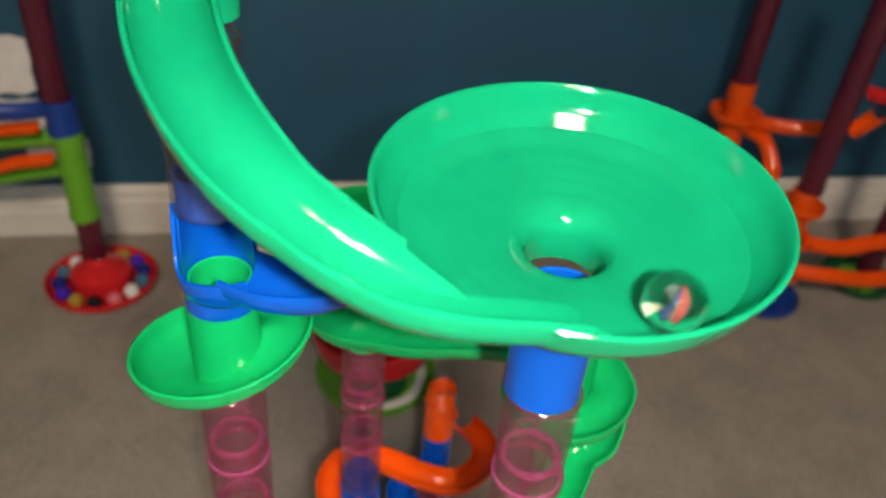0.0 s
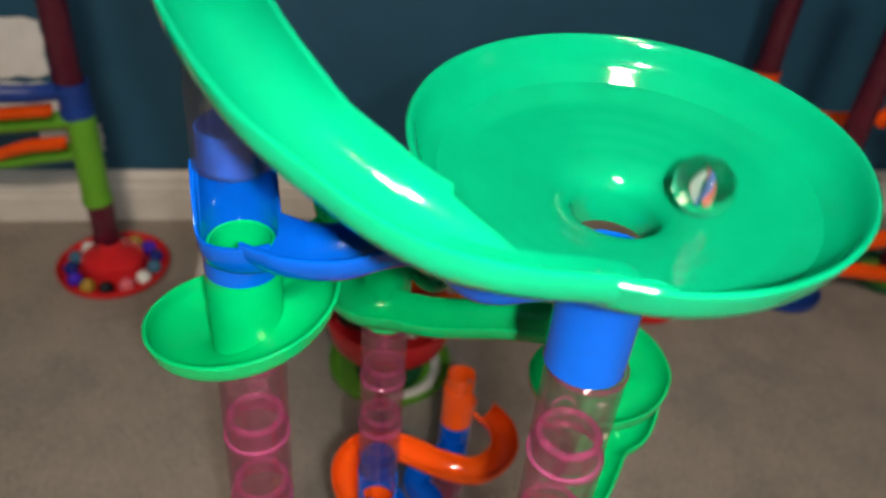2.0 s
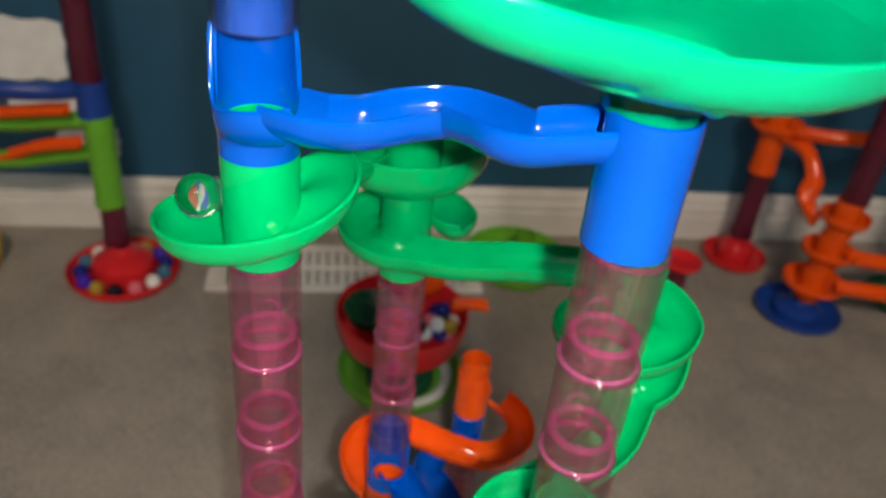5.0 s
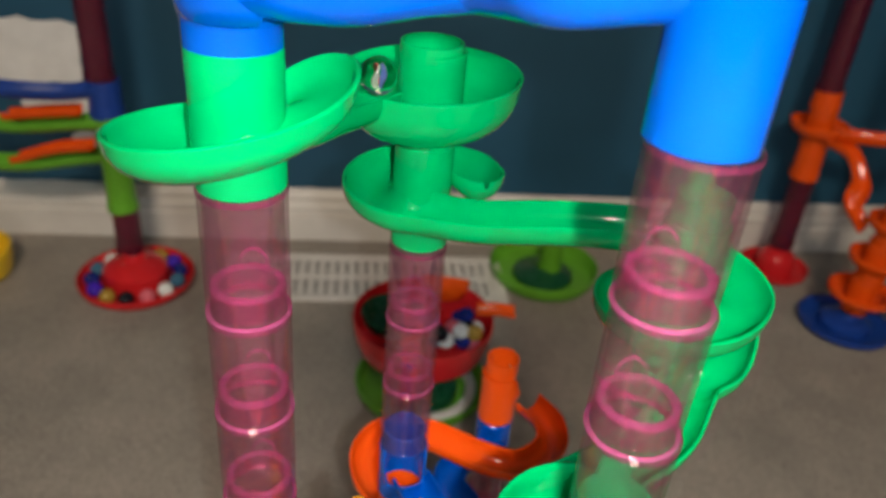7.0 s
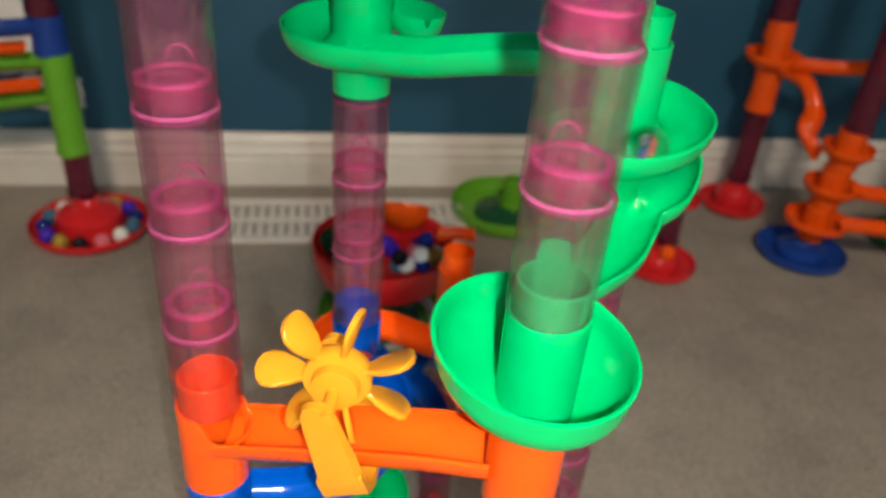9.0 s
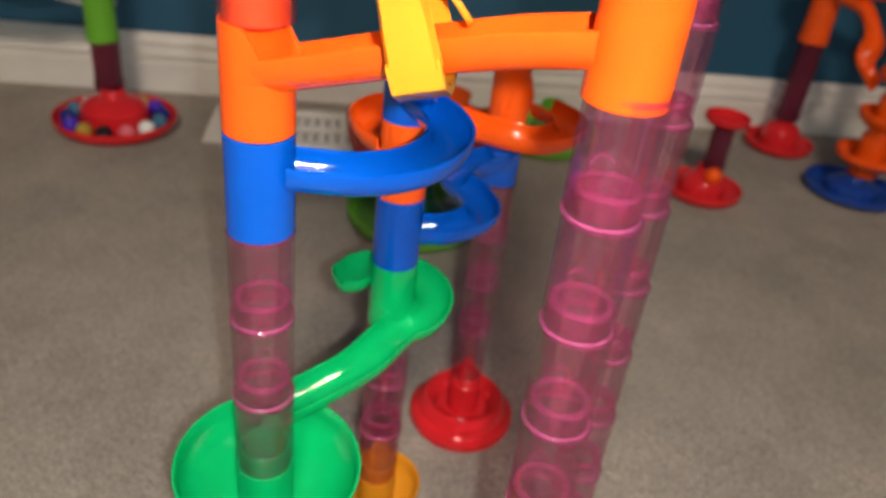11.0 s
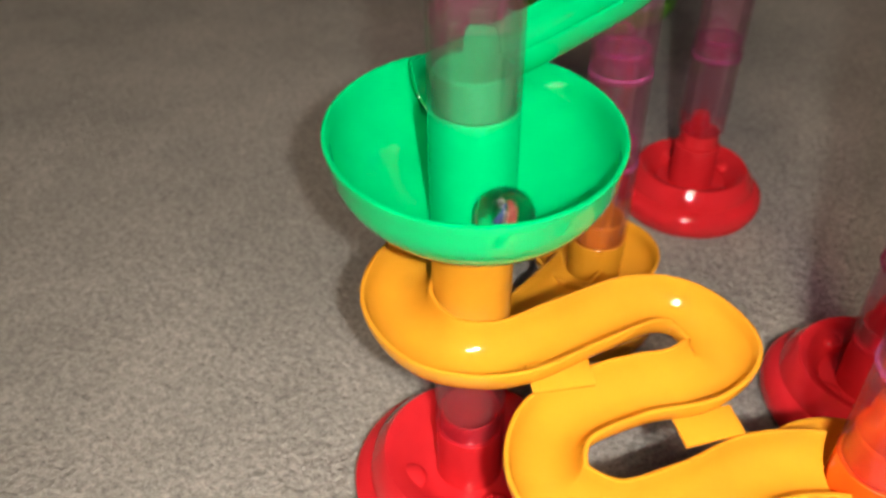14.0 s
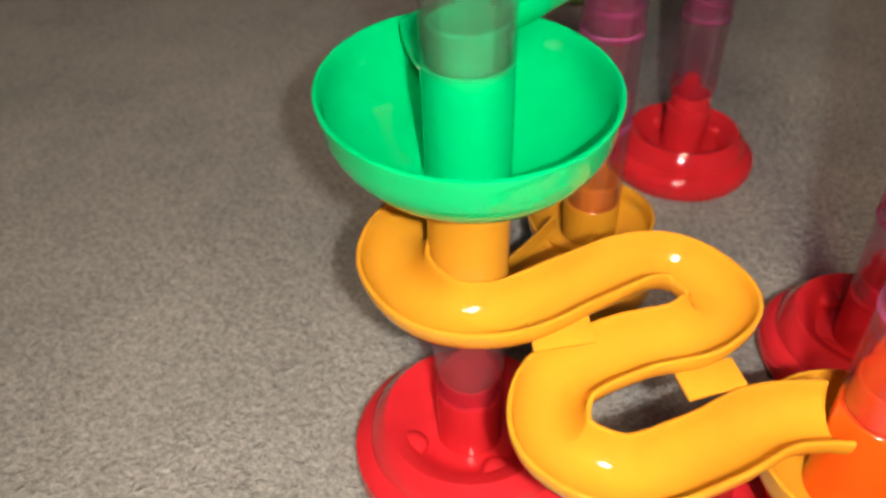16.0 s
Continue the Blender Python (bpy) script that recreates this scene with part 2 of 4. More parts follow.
# ---- marble run pieces ----
def place_tube(z0, z1, col, clear=False):
    """A see-through tube from z0 up to z1, with the pinched neck that stands in the next tube."""
    h = z1 - z0
    x, y = col
    ob = thing("clear_tube" if clear else "pink_tube", x, y, z0,
               "clear colourless plastic marble run tube" if clear else "see-through pink plastic marble run tube",
               "tube", "tubes of the marble run")
    bm = bmesh.new()
    lathe(bm, sleeve(0.0, h - 0.0003, TUBE, WALL_T), 40)
    part("barrel", bm, CLEAR if clear else PINK, ob)
    bm = bmesh.new()
    lathe(bm, sleeve(h - 0.0022, h - 0.0004, TUBE + 0.0003, 0.0006), 40)
    part("lip", bm, CLEAR if clear else PINK_RING, ob)
    return ob


def neck(ob, z, material, height=0.011, arch=True, r=TUBE - 0.0018):
    """The narrower neck on top of a piece, with its arched tongue."""
    bm = bmesh.new()
    lathe(bm, sleeve(z, z + height, r, 0.0012), 40)
    if arch:
        pts = []
        for k in range(13):
            a = radians(60 + 60 * k / 12)
            top = z + height + 0.0075 * min(1.0, 2.6 * math.sin(math.pi * k / 12)) ** 0.5
            pts.append([(q * math.cos(a), q * math.sin(a), v) for q, v in ((r - 0.0012, z + height - 0.001), (r, z + height - 0.001), (r, top), (r - 0.0012, top))])
        loft(bm, pts, False)
    return part("neck", bm, material, ob)


def joint(ob):
    """The neck of the tube below, standing inside this one, with its open ledge and arched tongue."""
    bm = bmesh.new()
    lathe(bm, sleeve(0.0010, 0.0096, TUBE - 0.0017, 0.0010), 40)
    ring = part("joint_ring", bm, PINK_RING, ob)
    bm = bmesh.new()
    lathe(bm, sleeve(-0.0006, 0.0008, TUBE + 0.0002, 0.0015), 40)
    part("foot_rim", bm, PINK_EDGE, ob)
    bm = bmesh.new()
    lathe(bm, [(0.0095, 0.0092), (0.0119, 0.0090), (0.0121, 0.0096), (0.0119, 0.0101), (0.0095, 0.0101)], 40)
    part("inner_ledge", bm, PINK_EDGE, ring)
    bm = bmesh.new()
    r = TUBE - 0.0020
    pts = []
    for k in range(19):
        a = radians(72 + 52 * k / 18)
        top = 0.0100 + 0.0065 * math.sin(math.pi * k / 18) ** 0.45
        pts.append([(q * math.cos(a), q * math.sin(a), v) for q, v in ((r - 0.0008, top - 0.0009), (r, top - 0.0009), (r, top), (r - 0.0008, top))])
    loft(bm, pts, False)
    part("tongue", bm, PINK_EDGE, ring)


def stack(levels, colf, clear=False):
    """Tubes between falling levels; a joint stands at the foot of every tube but the last."""
    for i, (top, low) in enumerate(zip(levels, levels[1:])):
        ob = place_tube(low, top, colf(low), clear=clear)
        if i < len(levels) - 2:
            joint(ob)


def fixed(c):
    return lambda z: c


# pink columns
stack([0.629, 0.584, 0.541, 0.4995], col_a)
stack([0.420, 0.376, 0.330, 0.284, 0.236, 0.190, 0.150, 0.112], col_a)
stack([0.5885, 0.543, 0.5005, 0.4565, 0.416], fixed(COL_B))
stack([0.333, 0.289, 0.245, 0.199], fixed(COL_B))
stack([0.112, 0.062], fixed(COL_B))
stack([0.507, 0.464, 0.421, 0.377], fixed(COL_C))
stack([0.207, 0.162, 0.118, 0.073], fixed(COL_C))
stack([0.252, 0.208, 0.164, 0.120, 0.072], fixed(COL_E))
stack([0.462, 0.418, 0.373, 0.328, 0.283, 0.238, 0.193, 0.148, 0.103, 0.060], col_d)
stack([0.735, 0.673], fixed(COL_B), clear=True)


def foot(c, wide=0.9, mat=RED, label="round glossy red plastic base standing on the carpet"):
    """A base: a stepped ring with a moat and small knobs, and the collar that takes the tube."""
    ob = thing("tower_base", c[0], c[1], FL, label, "base", "bases of the marble run")
    bm = bmesh.new()
    line = [(0.0455, 0.0015), (0.0478, 0.007), (0.0470, 0.0125), (0.0435, 0.0155), (0.0405, 0.0165), (0.0390, 0.0225), (0.0345, 0.0272), (0.029, 0.0250), (0.0225, 0.0165), (0.0165, 0.0150), (0.0140, 0.0155)]
    lathe(bm, thick([(0.014 + (r - 0.014) * wide, z) for r, z in line], 0.0018), 64)
    plate = part("disc", bm, mat, ob)
    bm = bmesh.new()
    lathe(bm, sleeve(0.004, 0.044, TUBE - 0.0003, 0.0018), 40)
    sock = part("collar", bm, mat, ob)
    neck(sock, 0.0435, mat, 0.009)
    for a in (215, 305, 35, 125):
        bm = bmesh.new()
        ball(bm, (0, 0, 0), 0.0062, 3)
        for v in bm.verts:
            v.co.z *= 0.6
        k = part("knob", bm, mat, plate)
        k.location = (0.0255 * math.cos(radians(a)), 0.0255 * math.sin(radians(a)), 0.0205)
    return ob


for c in (col_d(0.03), COL_E, col_a(0.03)):
    foot(c)
foot(COL_C, 0.62, YELLOW, "round yellow plastic base standing on the carpet")
foot(COL_B, 1.0)


def collar(ob, z0, z1, material, name="collar", arch=False, dx=0.0, dy=0.0, tongue=True):
    bm = bmesh.new()
    lathe(bm, sleeve(z0, z1, TUBE, 0.0016), 44, centre=(dx, dy, 0))
    body = part(name, bm, material, ob)
    if arch:
        nk = neck(body, z1 - 0.0005, material, 0.012, tongue)
        nk.location = (dx, dy, 0)


def bowl_outline(R, depth, inner=TUBE - 0.002):
    """A rounded dish from the collar out to the rim."""
    line = []
    for k in range(15):
        a = math.pi / 2 * k / 14
        line.append((inner + (R - inner) * math.sin(a), depth * (1 - math.cos(a) ** 0.85)))
    line.append((R + 0.0008, depth + 0.003))
    return thick(line, 0.0018)


def bow(path, outline, w, h):
    """Rings that close the start of a chute with a rounded, boat-like end."""
    d = (path[1] - path[0]) * Vector((1, 1, 0))
    d.normalize()
    side = Vector((d.y, -d.x, 0))
    rings = []
    for k in range(8, 0, -1):
        f = math.pi / 2 * k / 8.4
        c, back = math.cos(f), path[0] - d * (w * 1.15 * math.sin(f))
        rings.append([back + side * (u * max(c, 0.12)) + Vector((0, 0, h - (h - v) * max(c, 0.16) ** 0.7)) for u, v in outline])
    return rings


def chute(ob, points, material, name="chute", w=0.0105, h=0.011, steps=8, capped=False):
    bm = bmesh.new()
    o = ob.matrix_basis.translation
    path = smooth_path([Vector(p) - o for p in points], steps)
    sweep(bm, path, trough(w, h), bow(path, trough(w, h), w, h) if capped else [])
    part(name, bm, material, ob)


def ring_points(c, r, a0, a1, z0, z1, n=7):
    return [(c[0] + r * math.cos(radians(a0 + (a1 - a0) * k / (n - 1))), c[1] + r * math.sin(radians(a0 + (a1 - a0) * k / (n - 1))),
             z0 + (z1 - z0) * k / (n - 1)) for k in range(n)]


def dish(ob, c, R, depth, z, material, tilt=0.0, facing=0.0, name="dish", inner=TUBE - 0.002):
    bm = bmesh.new()
    o = ob.matrix_basis.translation
    lathe(bm, bowl_outline(R, depth, inner), 60, centre=(c[0] - o.x, c[1] - o.y, z - o.z),
          lift=(lambda a: tilt * R * math.cos(a - radians(facing))) if tilt else None)
    part(name, bm, material, ob)


# the funnel on column A, with the long chute that feeds it
def funnel():
    ob = thing("marble_funnel", 0.1160, 0.3385, 0.672, "glossy green plastic funnel with a long curved feed chute", "funnel")
    bm = bmesh.new()
    cone = [(0.0137, 0.0), (0.0137, 0.010), (0.0142, 0.0135), (0.0165, 0.0155), (0.0195, 0.0166)]
    cone += [(0.0205 + 0.0005 * k, 0.0169 + 0.0001 * k + 0.00004 * math.sin(0.5 * k)) for k in range(52)] + [(0.048, 0.0228), (0.052, 0.0245), (0.0540, 0.0256)]
    wall = [(0.0535, 0.0253), (0.0575, 0.0287), (0.0596, 0.0325), (0.0606, 0.0365), (0.0614, 0.0385)]
    lathe(bm, thick(cone, 0.0018), 96)
    bowl = part("bowl", bm, JADE, ob)
    bm = bmesh.new()
    lathe(bm, thick(wall, 0.0018), 84, start=-106, sweep=312)
    rim = part("rim", bm, JADE, ob)
    bowl.matrix_basis = rim.matrix_basis = pose(0, 0.001, 0, 5, 0, 0)
    o = ob.matrix_basis.translation
    pts = [(-0.012, 0.385, 0.7530), (-0.008, 0.366, 0.7475), (-0.002, 0.341, 0.7400), (0.011, 0.315, 0.7310), (0.030, 0.294, 0.7205), (0.048, 0.2855, 0.7110), (0.066, 0.2815, 0.7025), (0.084, 0.2825, 0.6980), (0.101, 0.2875, 0.6943), (0.111, 0.2905, 0.6918), (0.117, 0.2918, 0.6892)]
    path = smooth_path([Vector(p) - o for p in pts], 10)
    bm = bmesh.new()
    sweep(bm, path[:62], trough(0.0120, 0.0125))
    part("chute", bm, JADE, ob)
    w = 0.0120
    half = [(-0.0090, 0.0026), (-0.0075, 0.0022)] + [(w * math.sin(math.pi / 2 * k / 8), w - w * math.cos(math.pi / 2 * k / 8)) for k in range(9)] + [(w, 0.0125)]
    bm = bmesh.new()
    sweep(bm, path[60:], thick(half, 0.0018))
    part("apron", bm, JADE, ob)
    bm = bmesh.new()
    rings = []
    for k in range(18):
        f, p, q = k / 17, path[58 + k], path[59 + k] - path[57 + k]
        q.z = 0
        q.normalize()
        a0 = math.asin(max(0.0, 1 - 1.02 * (1 - f) ** 0.9))
        arc = [a0 + (math.pi * 0.47 - a0) * m / 8 for m in range(9)]
        side = Vector((q.y, -q.x, 0))
        rings.append([p + side * u + Vector((0, 0, v - 0.0004)) for u, v in thick([(-w * math.cos(a), w - w * math.sin(a)) for a in arc], 0.0015)])
    loft(bm, rings, False)
    part("sill", bm, JADE, ob)
    bm = bmesh.new()
    lathe(bm, sleeve(0.735 - o.z, 0.775 - o.z, TUBE, 0.0016), 40, centre=(COL_B[0] - 0.004 - o.x, COL_B[1] + 0.016 - o.y, 0))
    part("collar", bm, JADE, ob)
    return ob


funnel()


# the blue wavy chute from column A to column B
def guard_wall(bm, c, z0, low, high, facing, half, blend, flare=0.0016):
    """A collar wall whose top dips in a smooth curve round an opening."""
    rings = []
    for k in range(72):
        a = 5.0 * k
        d = abs((a - facing + 180) % 360 - 180)
        s = min(1.0, max(0.0, (d - half) / blend))
        s = s * s * (3 - 2 * s)
        top = low + (high - low) * s
        out = TUBE + flare * (1 - s)
        t, e, ca, sa = 0.0016, 0.0004, math.cos(radians(a)), math.sin(radians(a))
        ol = [(TUBE - t, z0), (TUBE, z0), (out, top - e), (out - e, top), (out - t + e, top), (out - t, top - e)]
        rings.append([(c[0] + r * ca, c[1] + r * sa, z) for r, z in ol])
    return loft(bm, rings, True)


def wave_chute():
    ax, ay = col_a(0.65)
    ob = thing("wavy_chute", ax, ay, 0.629, "glossy blue plastic wavy chute between two columns", "chute")
    collar(ob, 0.0, 0.043, BLUE)
    bx, by = COL_B[0] - ax, COL_B[1] - ay
    collar(ob, 0.001, 0.009, BLUE, "end_collar", dx=bx, dy=by)
    bm = bmesh.new()
    guard_wall(bm, (bx, by), 0.0085, 0.0128, 0.0440, -72, 80, 28, 0.0010)
    rings = []
    for k in range(25):
        q = k / 24
        a, r = radians(-50 - 126 * q), 0.0139 + 0.0098 * max(0.0, 1 - 1.15 * q) ** 1.3
        top = 0.0250 - 0.0040 * min(1.0, q / 0.5) + 0.022 * max(0.0, (q - 0.66) / 0.34) ** 1.6
        line = [(0.0126, 0.0095), (0.0126 + (r - 0.0126) * 0.55, 0.0115), (0.0126 + (r - 0.0126) * 0.9, 0.0155), (r, top - 0.003), (r + 0.0003, top)]
        rings.append([(bx + u * math.cos(a), by + u * math.sin(a), v) for u, v in thick(line, 0.0016)])
    loft(bm, rings, False)
    part("guard", bm, BLUE, ob)
    bm = bmesh.new()
    lathe(bm, sleeve(0.044, 0.058, TUBE - 0.0018, 0.0012), 40, centre=(bx, by, 0))
    part("neck", bm, BLUE, ob)
    L = math.hypot(bx, by)
    ux, uy = bx / L, by / L
    pts = []
    for s, w, z in ((0.09, 0.0, 0.0300), (0.18, 0.004, 0.0285), (0.28, 0.0075, 0.0265), (0.38, -0.001, 0.0248), (0.48, -0.0075, 0.0230), (0.58, -0.003, 0.0212), (0.68, 0.006, 0.0190), (0.78, 0.0095, 0.0182), (0.84, 0.0088, 0.0178), (0.90, 0.0074, 0.0175)):
        pts.append(Vector((ax + ux * L * s - uy * w, ay + uy * L * s + ux * w, 0.629 + z - 0.004)))
    chute(ob, pts, BLUE, "chute", 0.0105, 0.0118)
    return ob


wave_chute()


# green spiral chutes
def spiral(high, low, z_low, falls, r, label, mid):
    """A chute that winds round the high column, its bed at (azimuth, height) in falls, then runs on through mid."""
    ob = thing("spiral_chute", low[0], low[1], z_low, label, "chute")
    pts = []
    for (a0, z0), (a1, z1) in zip(falls, falls[1:]):
        n = max(2, int(abs(a1 - a0) / 30) + 1)
        pts += ring_points(high, r, a0, a1, z0, z1, n)[:-1]
    pts += ring_points(high, r, falls[-1][0], falls[-1][0], falls[-1][1], falls[-1][1], 2)[:1] + mid
    chute(ob, pts, GREEN, "chute", 0.0120, 0.0125, capped=True)
    return ob


# B to C, high up
def helix_dish(ob, c, r0, r1, a0, turn, z0, z1, depth, name):
    """A dish that winds down round its collar, its rim falling from z0 to z1."""
    o = ob.matrix_basis.translation
    n = 64
    rings = []
    for k in range(n + 1):
        s = k / n
        e = s * s * (3 - 2 * s)
        q0 = max(0.0, 1 - s / 0.16) ** 2
        a, R, z = radians(a0 + turn * s), r0 + (r1 - r0) * s - 0.011 * q0, z0 + (z1 - z0) * e - 0.010 * q0
        line = []
        for q in range(13):
            b = math.pi / 2 * q / 12
            line.append((TUBE - 0.0015 + (R - TUBE + 0.0015) * math.sin(b) ** 0.9, z - depth * math.cos(b) ** 0.9))
        line.append((R + 0.0004, z + 0.0012))
        rings.append([(c[0] - o.x + r * math.cos(a), c[1] - o.y + r * math.sin(a), h - o.z) for r, h in thick(line, 0.0018)])
    bm = bmesh.new()
    loft(bm, rings, False)
    part(name, bm, GREEN, ob)


ob = thing("spiral_chute", COL_C[0], COL_C[1], 0.560, "green plastic winding cup and chute leading to a round dish", "chute")
o = ob.matrix_basis.translation
chute(ob, [(-0.012, 0.388, 0.586), (0.000, 0.405, 0.5840), (0.006, 0.430, 0.580), (0.012, 0.452, 0.5765), (0.016, 0.466, 0.575)], GREEN, "chute", 0.0120, 0.0125)
collar(ob, 0.0, 0.045, GREEN, "collar")
bm = bmesh.new()
lathe(bm, sleeve(0.010, 0.0415, TUBE + 0.0015, 0.0014), 24, start=-80, sweep=105)
part("gate", bm, GREEN, ob)
collar(ob, 0.5885 - o.z, 0.631 - o.z, GREEN, "top_collar", True, dx=COL_B[0] - o.x, dy=COL_B[1] - o.y, tongue=False)
dish(ob, COL_C, 0.0385, 0.022, 0.566, GREEN, 0.05, 40)
helix_dish(ob, COL_B, 0.0325, 0.0385, 70, -325, 0.6255, 0.5985, 0.0130, "cup")

# C to D
ob = spiral(COL_C, col_d(0.48), 0.484, [(8, 0.5345), (180, 0.5275), (285, 0.5270)], 0.0245,
            "green plastic curved chute leading to a dish",
            [(0.066, 0.4545, 0.5290), (0.095, 0.453, 0.5335), (0.120, 0.451, 0.5365), (0.136, 0.450, 0.5370)])
o = ob.matrix_basis.translation
collar(ob, 0.509 - o.z, 0.560 - o.z, GREEN, "top_collar", dx=COL_C[0] - o.x, dy=COL_C[1] - o.y)
dx, dy = col_d(0.555)
collar(ob, 0.004, 0.071, GREEN, "collar", True, dx=dx - o.x, dy=dy - o.y)

# D to A
ax, ay = col_a(0.47)
ob = spiral(col_d(0.51), (ax, ay), 0.456, [(88, 0.519), (0, 0.5145), (-90, 0.5060), (-180, 0.5015), (-270, 0.498), (-360, 0.4935), (-400, 0.485), (-432, 0.4775)], 0.0235,
            "green plastic spiral chute leading to a round dish",
            [(0.150, 0.400, 0.4715), (0.131, 0.381, 0.4690), (0.112, 0.366, 0.4680)])
o = ob.matrix_basis.translation
dx, dy = col_d(0.47)
collar(ob, 0.462 - o.z, 0.4838 - o.z, GREEN, "top_collar", dx=dx - o.x, dy=dy - o.y)
collar(ob, 0.0, 0.0432, GREEN, "collar", True)
dish(ob, (ax - 0.002, ay + 0.002), 0.0335, 0.0205, 0.4605, GREEN, 0.15, 145, inner=0.003)

# C to B, low down
ob = spiral(COL_C, COL_B, 0.156, [(178, 0.2265), (0, 0.2150), (-70, 0.2085)], 0.0245,
            "green plastic spiral chute leading to a round dish",
            [(0.030, 0.434, 0.2025), (0.008, 0.417, 0.1930), (-0.014, 0.402, 0.1855), (-0.024, 0.392, 0.182)])
o = ob.matrix_basis.translation
collar(ob, 0.207 - o.z, 0.251 - o.z, GREEN, "top_collar", dx=COL_C[0] - o.x, dy=COL_C[1] - o.y)
collar(ob, 0.0, 0.045, GREEN, "collar", True)
dish(ob, (COL_B[0] - 0.0015, COL_B[1] + 0.0095), 0.0455, 0.0255, 0.1595, GREEN, 0.10, 115, inner=0.003)


# the orange wheel chute from A to B
def wheel_chute():
    ax, ay = col_a(0.44)
    ob = thing("wheel_chute", ax, ay, 0.415, "orange plastic chute carrying a yellow paddle wheel", "chute")
    o = ob.matrix_basis.translation
    collar(ob, 0.0, 0.0415, ORANGE)
    bx, by = COL_B[0] - ax, COL_B[1] - ay
    collar(ob, 0.375 - o.z, 0.397 - o.z, ORANGE, "end_collar", dx=bx, dy=by)
    bm = bmesh.new()
    guard_wall(bm, (bx, by), 0.3965 - o.z, 0.4035 - o.z, 0.4165 - o.z, -14, 38, 48, 0.0030)
    part("guard", bm, ORANGE, ob)
    bm = bmesh.new()
    lathe(bm, sleeve(0.416 - o.z, 0.431 - o.z, TUBE - 0.0018, 0.0012), 40, centre=(bx, by, 0))
    part("neck", bm, ORANGE, ob)
    pts = [(ax + bx * s, ay + by * s, z) for s, z in ((0.08, 0.424), (0.3, 0.418), (0.6, 0.4065), (0.8, 0.398), (0.97, 0.391))]
    chute(ob, pts, ORANGE, "chute", 0.0125, 0.013)
    return ob


wheel_chute()


def wheel():
    """The yellow holder, and the paddle wheel that turns in it."""
    ob = thing("wheel_holder", 0.0570, 0.347, 0.4155, "yellow plastic wheel holder clipped round the orange chute", "holder", ry=-16)
    bm = bmesh.new()
    out = thick([(-0.019, 0.004), (-0.0175, -0.004), (-0.010, -0.0085), (0.0, -0.0095), (0.010, -0.0085), (0.0175, -0.004), (0.019, 0.004)], 0.0028)
    loft(bm, [[(x, u, v) for u, v in out] for x in (-0.0085, 0.0085)], False)
    part("clip", bm, YELLOW, ob)
    for s in (-1, 1):
        bm = bmesh.new()
        rings = []
        for z, w in ((0.002, 0.0088), (0.014, 0.0082), (0.026, 0.0072), (0.034, 0.0064), (0.0375, 0.0056), (0.0398, 0.0038), (0.0406, 0.0012)):
            rings.append([(-w, s * 0.0175, z), (w, s * 0.0175, z), (w * 0.8, s * 0.0208, z), (-w * 0.8, s * 0.0208, z)])
        loft(bm, rings, False)
        part("arm", bm, YELLOW, ob)
    w = thing("paddle_wheel", WHEEL_AT[0], WHEEL_AT[1], WHEEL_AT[2], "yellow plastic paddle wheel with rounded blades", "wheel")
    bm = bmesh.new()
    rod(bm, (0, -0.0225, 0), (0, 0.0225, 0), 0.0024, 14)
    lathe_bm = bmesh.new()
    lathe(lathe_bm, [(0.002, -0.0095), (0.0070, -0.0092), (0.0085, -0.0075), (0.0090, -0.0040), (0.0120, -0.0036), (0.0126, -0.0028), (0.0126, 0.0028), (0.0120, 0.0036), (0.0090, 0.0040), (0.0085, 0.0085), (0.002, 0.0092)], 32)
    lathe_bm.transform(Matrix.Rotation(radians(90), 4, "X"))
    part("axle", bm, YELLOW, w)
    part("hub", lathe_bm, YELLOW, w)
    for k in range(7):
        bm = bmesh.new()
        shape = [(0.008, 0.0034), (0.013, 0.0038), (0.0165, 0.0060), (0.0210, 0.0078), (0.0255, 0.0080), (0.0285, 0.0058), (0.0298, 0.0022)]
        outl = shape + [(a, -b) for a, b in shape[::-1]]
        loft(bm, [[(a, b * q, v) for a, b in outl] for v, q in ((-0.0011, 0.92), (-0.0006, 1.0), (0.0006, 1.0), (0.0011, 0.92))], False)
        bl = part("paddle", bm, YELLOW, w)
        bl.matrix_basis = pose(0, 0, 0, 0, 360 / 7 * k, 0) @ pose(0, 0, 0, -12, 0, 0)
    return w


WHEEL_AT = (0.0515, 0.347, 0.4515)
WHEEL = wheel()


# blue pieces lower down
def side_chute(name, frm, to, z, material, pts, label, high=0.045, low_z=None, guard=None):
    ob = thing(name, frm[0], frm[1], z, label, "chute")
    collar(ob, 0.0, high, material)
    o = ob.matrix_basis.translation
    if low_z:
        collar(ob, low_z[0] - o.z, low_z[1] - o.z, material, "end_collar", dx=to[0] - o.x, dy=to[1] - o.y)
        if guard:
            bm = bmesh.new()
            c, top = (to[0] - o.x, to[1] - o.y), low_z[1] - o.z
            guard_wall(bm, c, top - 0.0005, top + 0.004, top + 0.023, guard[0] + guard[1] / 2 + 180, 160 - guard[1] / 2, 36, 0.0026)
            lathe(bm, sleeve(top + 0.0225, top + 0.036, TUBE - 0.0018, 0.0012), 40, centre=(*c, 0))
            part("guard", bm, material, ob)
    chute(ob, pts, material, "chute", 0.0105, 0.012)
    return ob


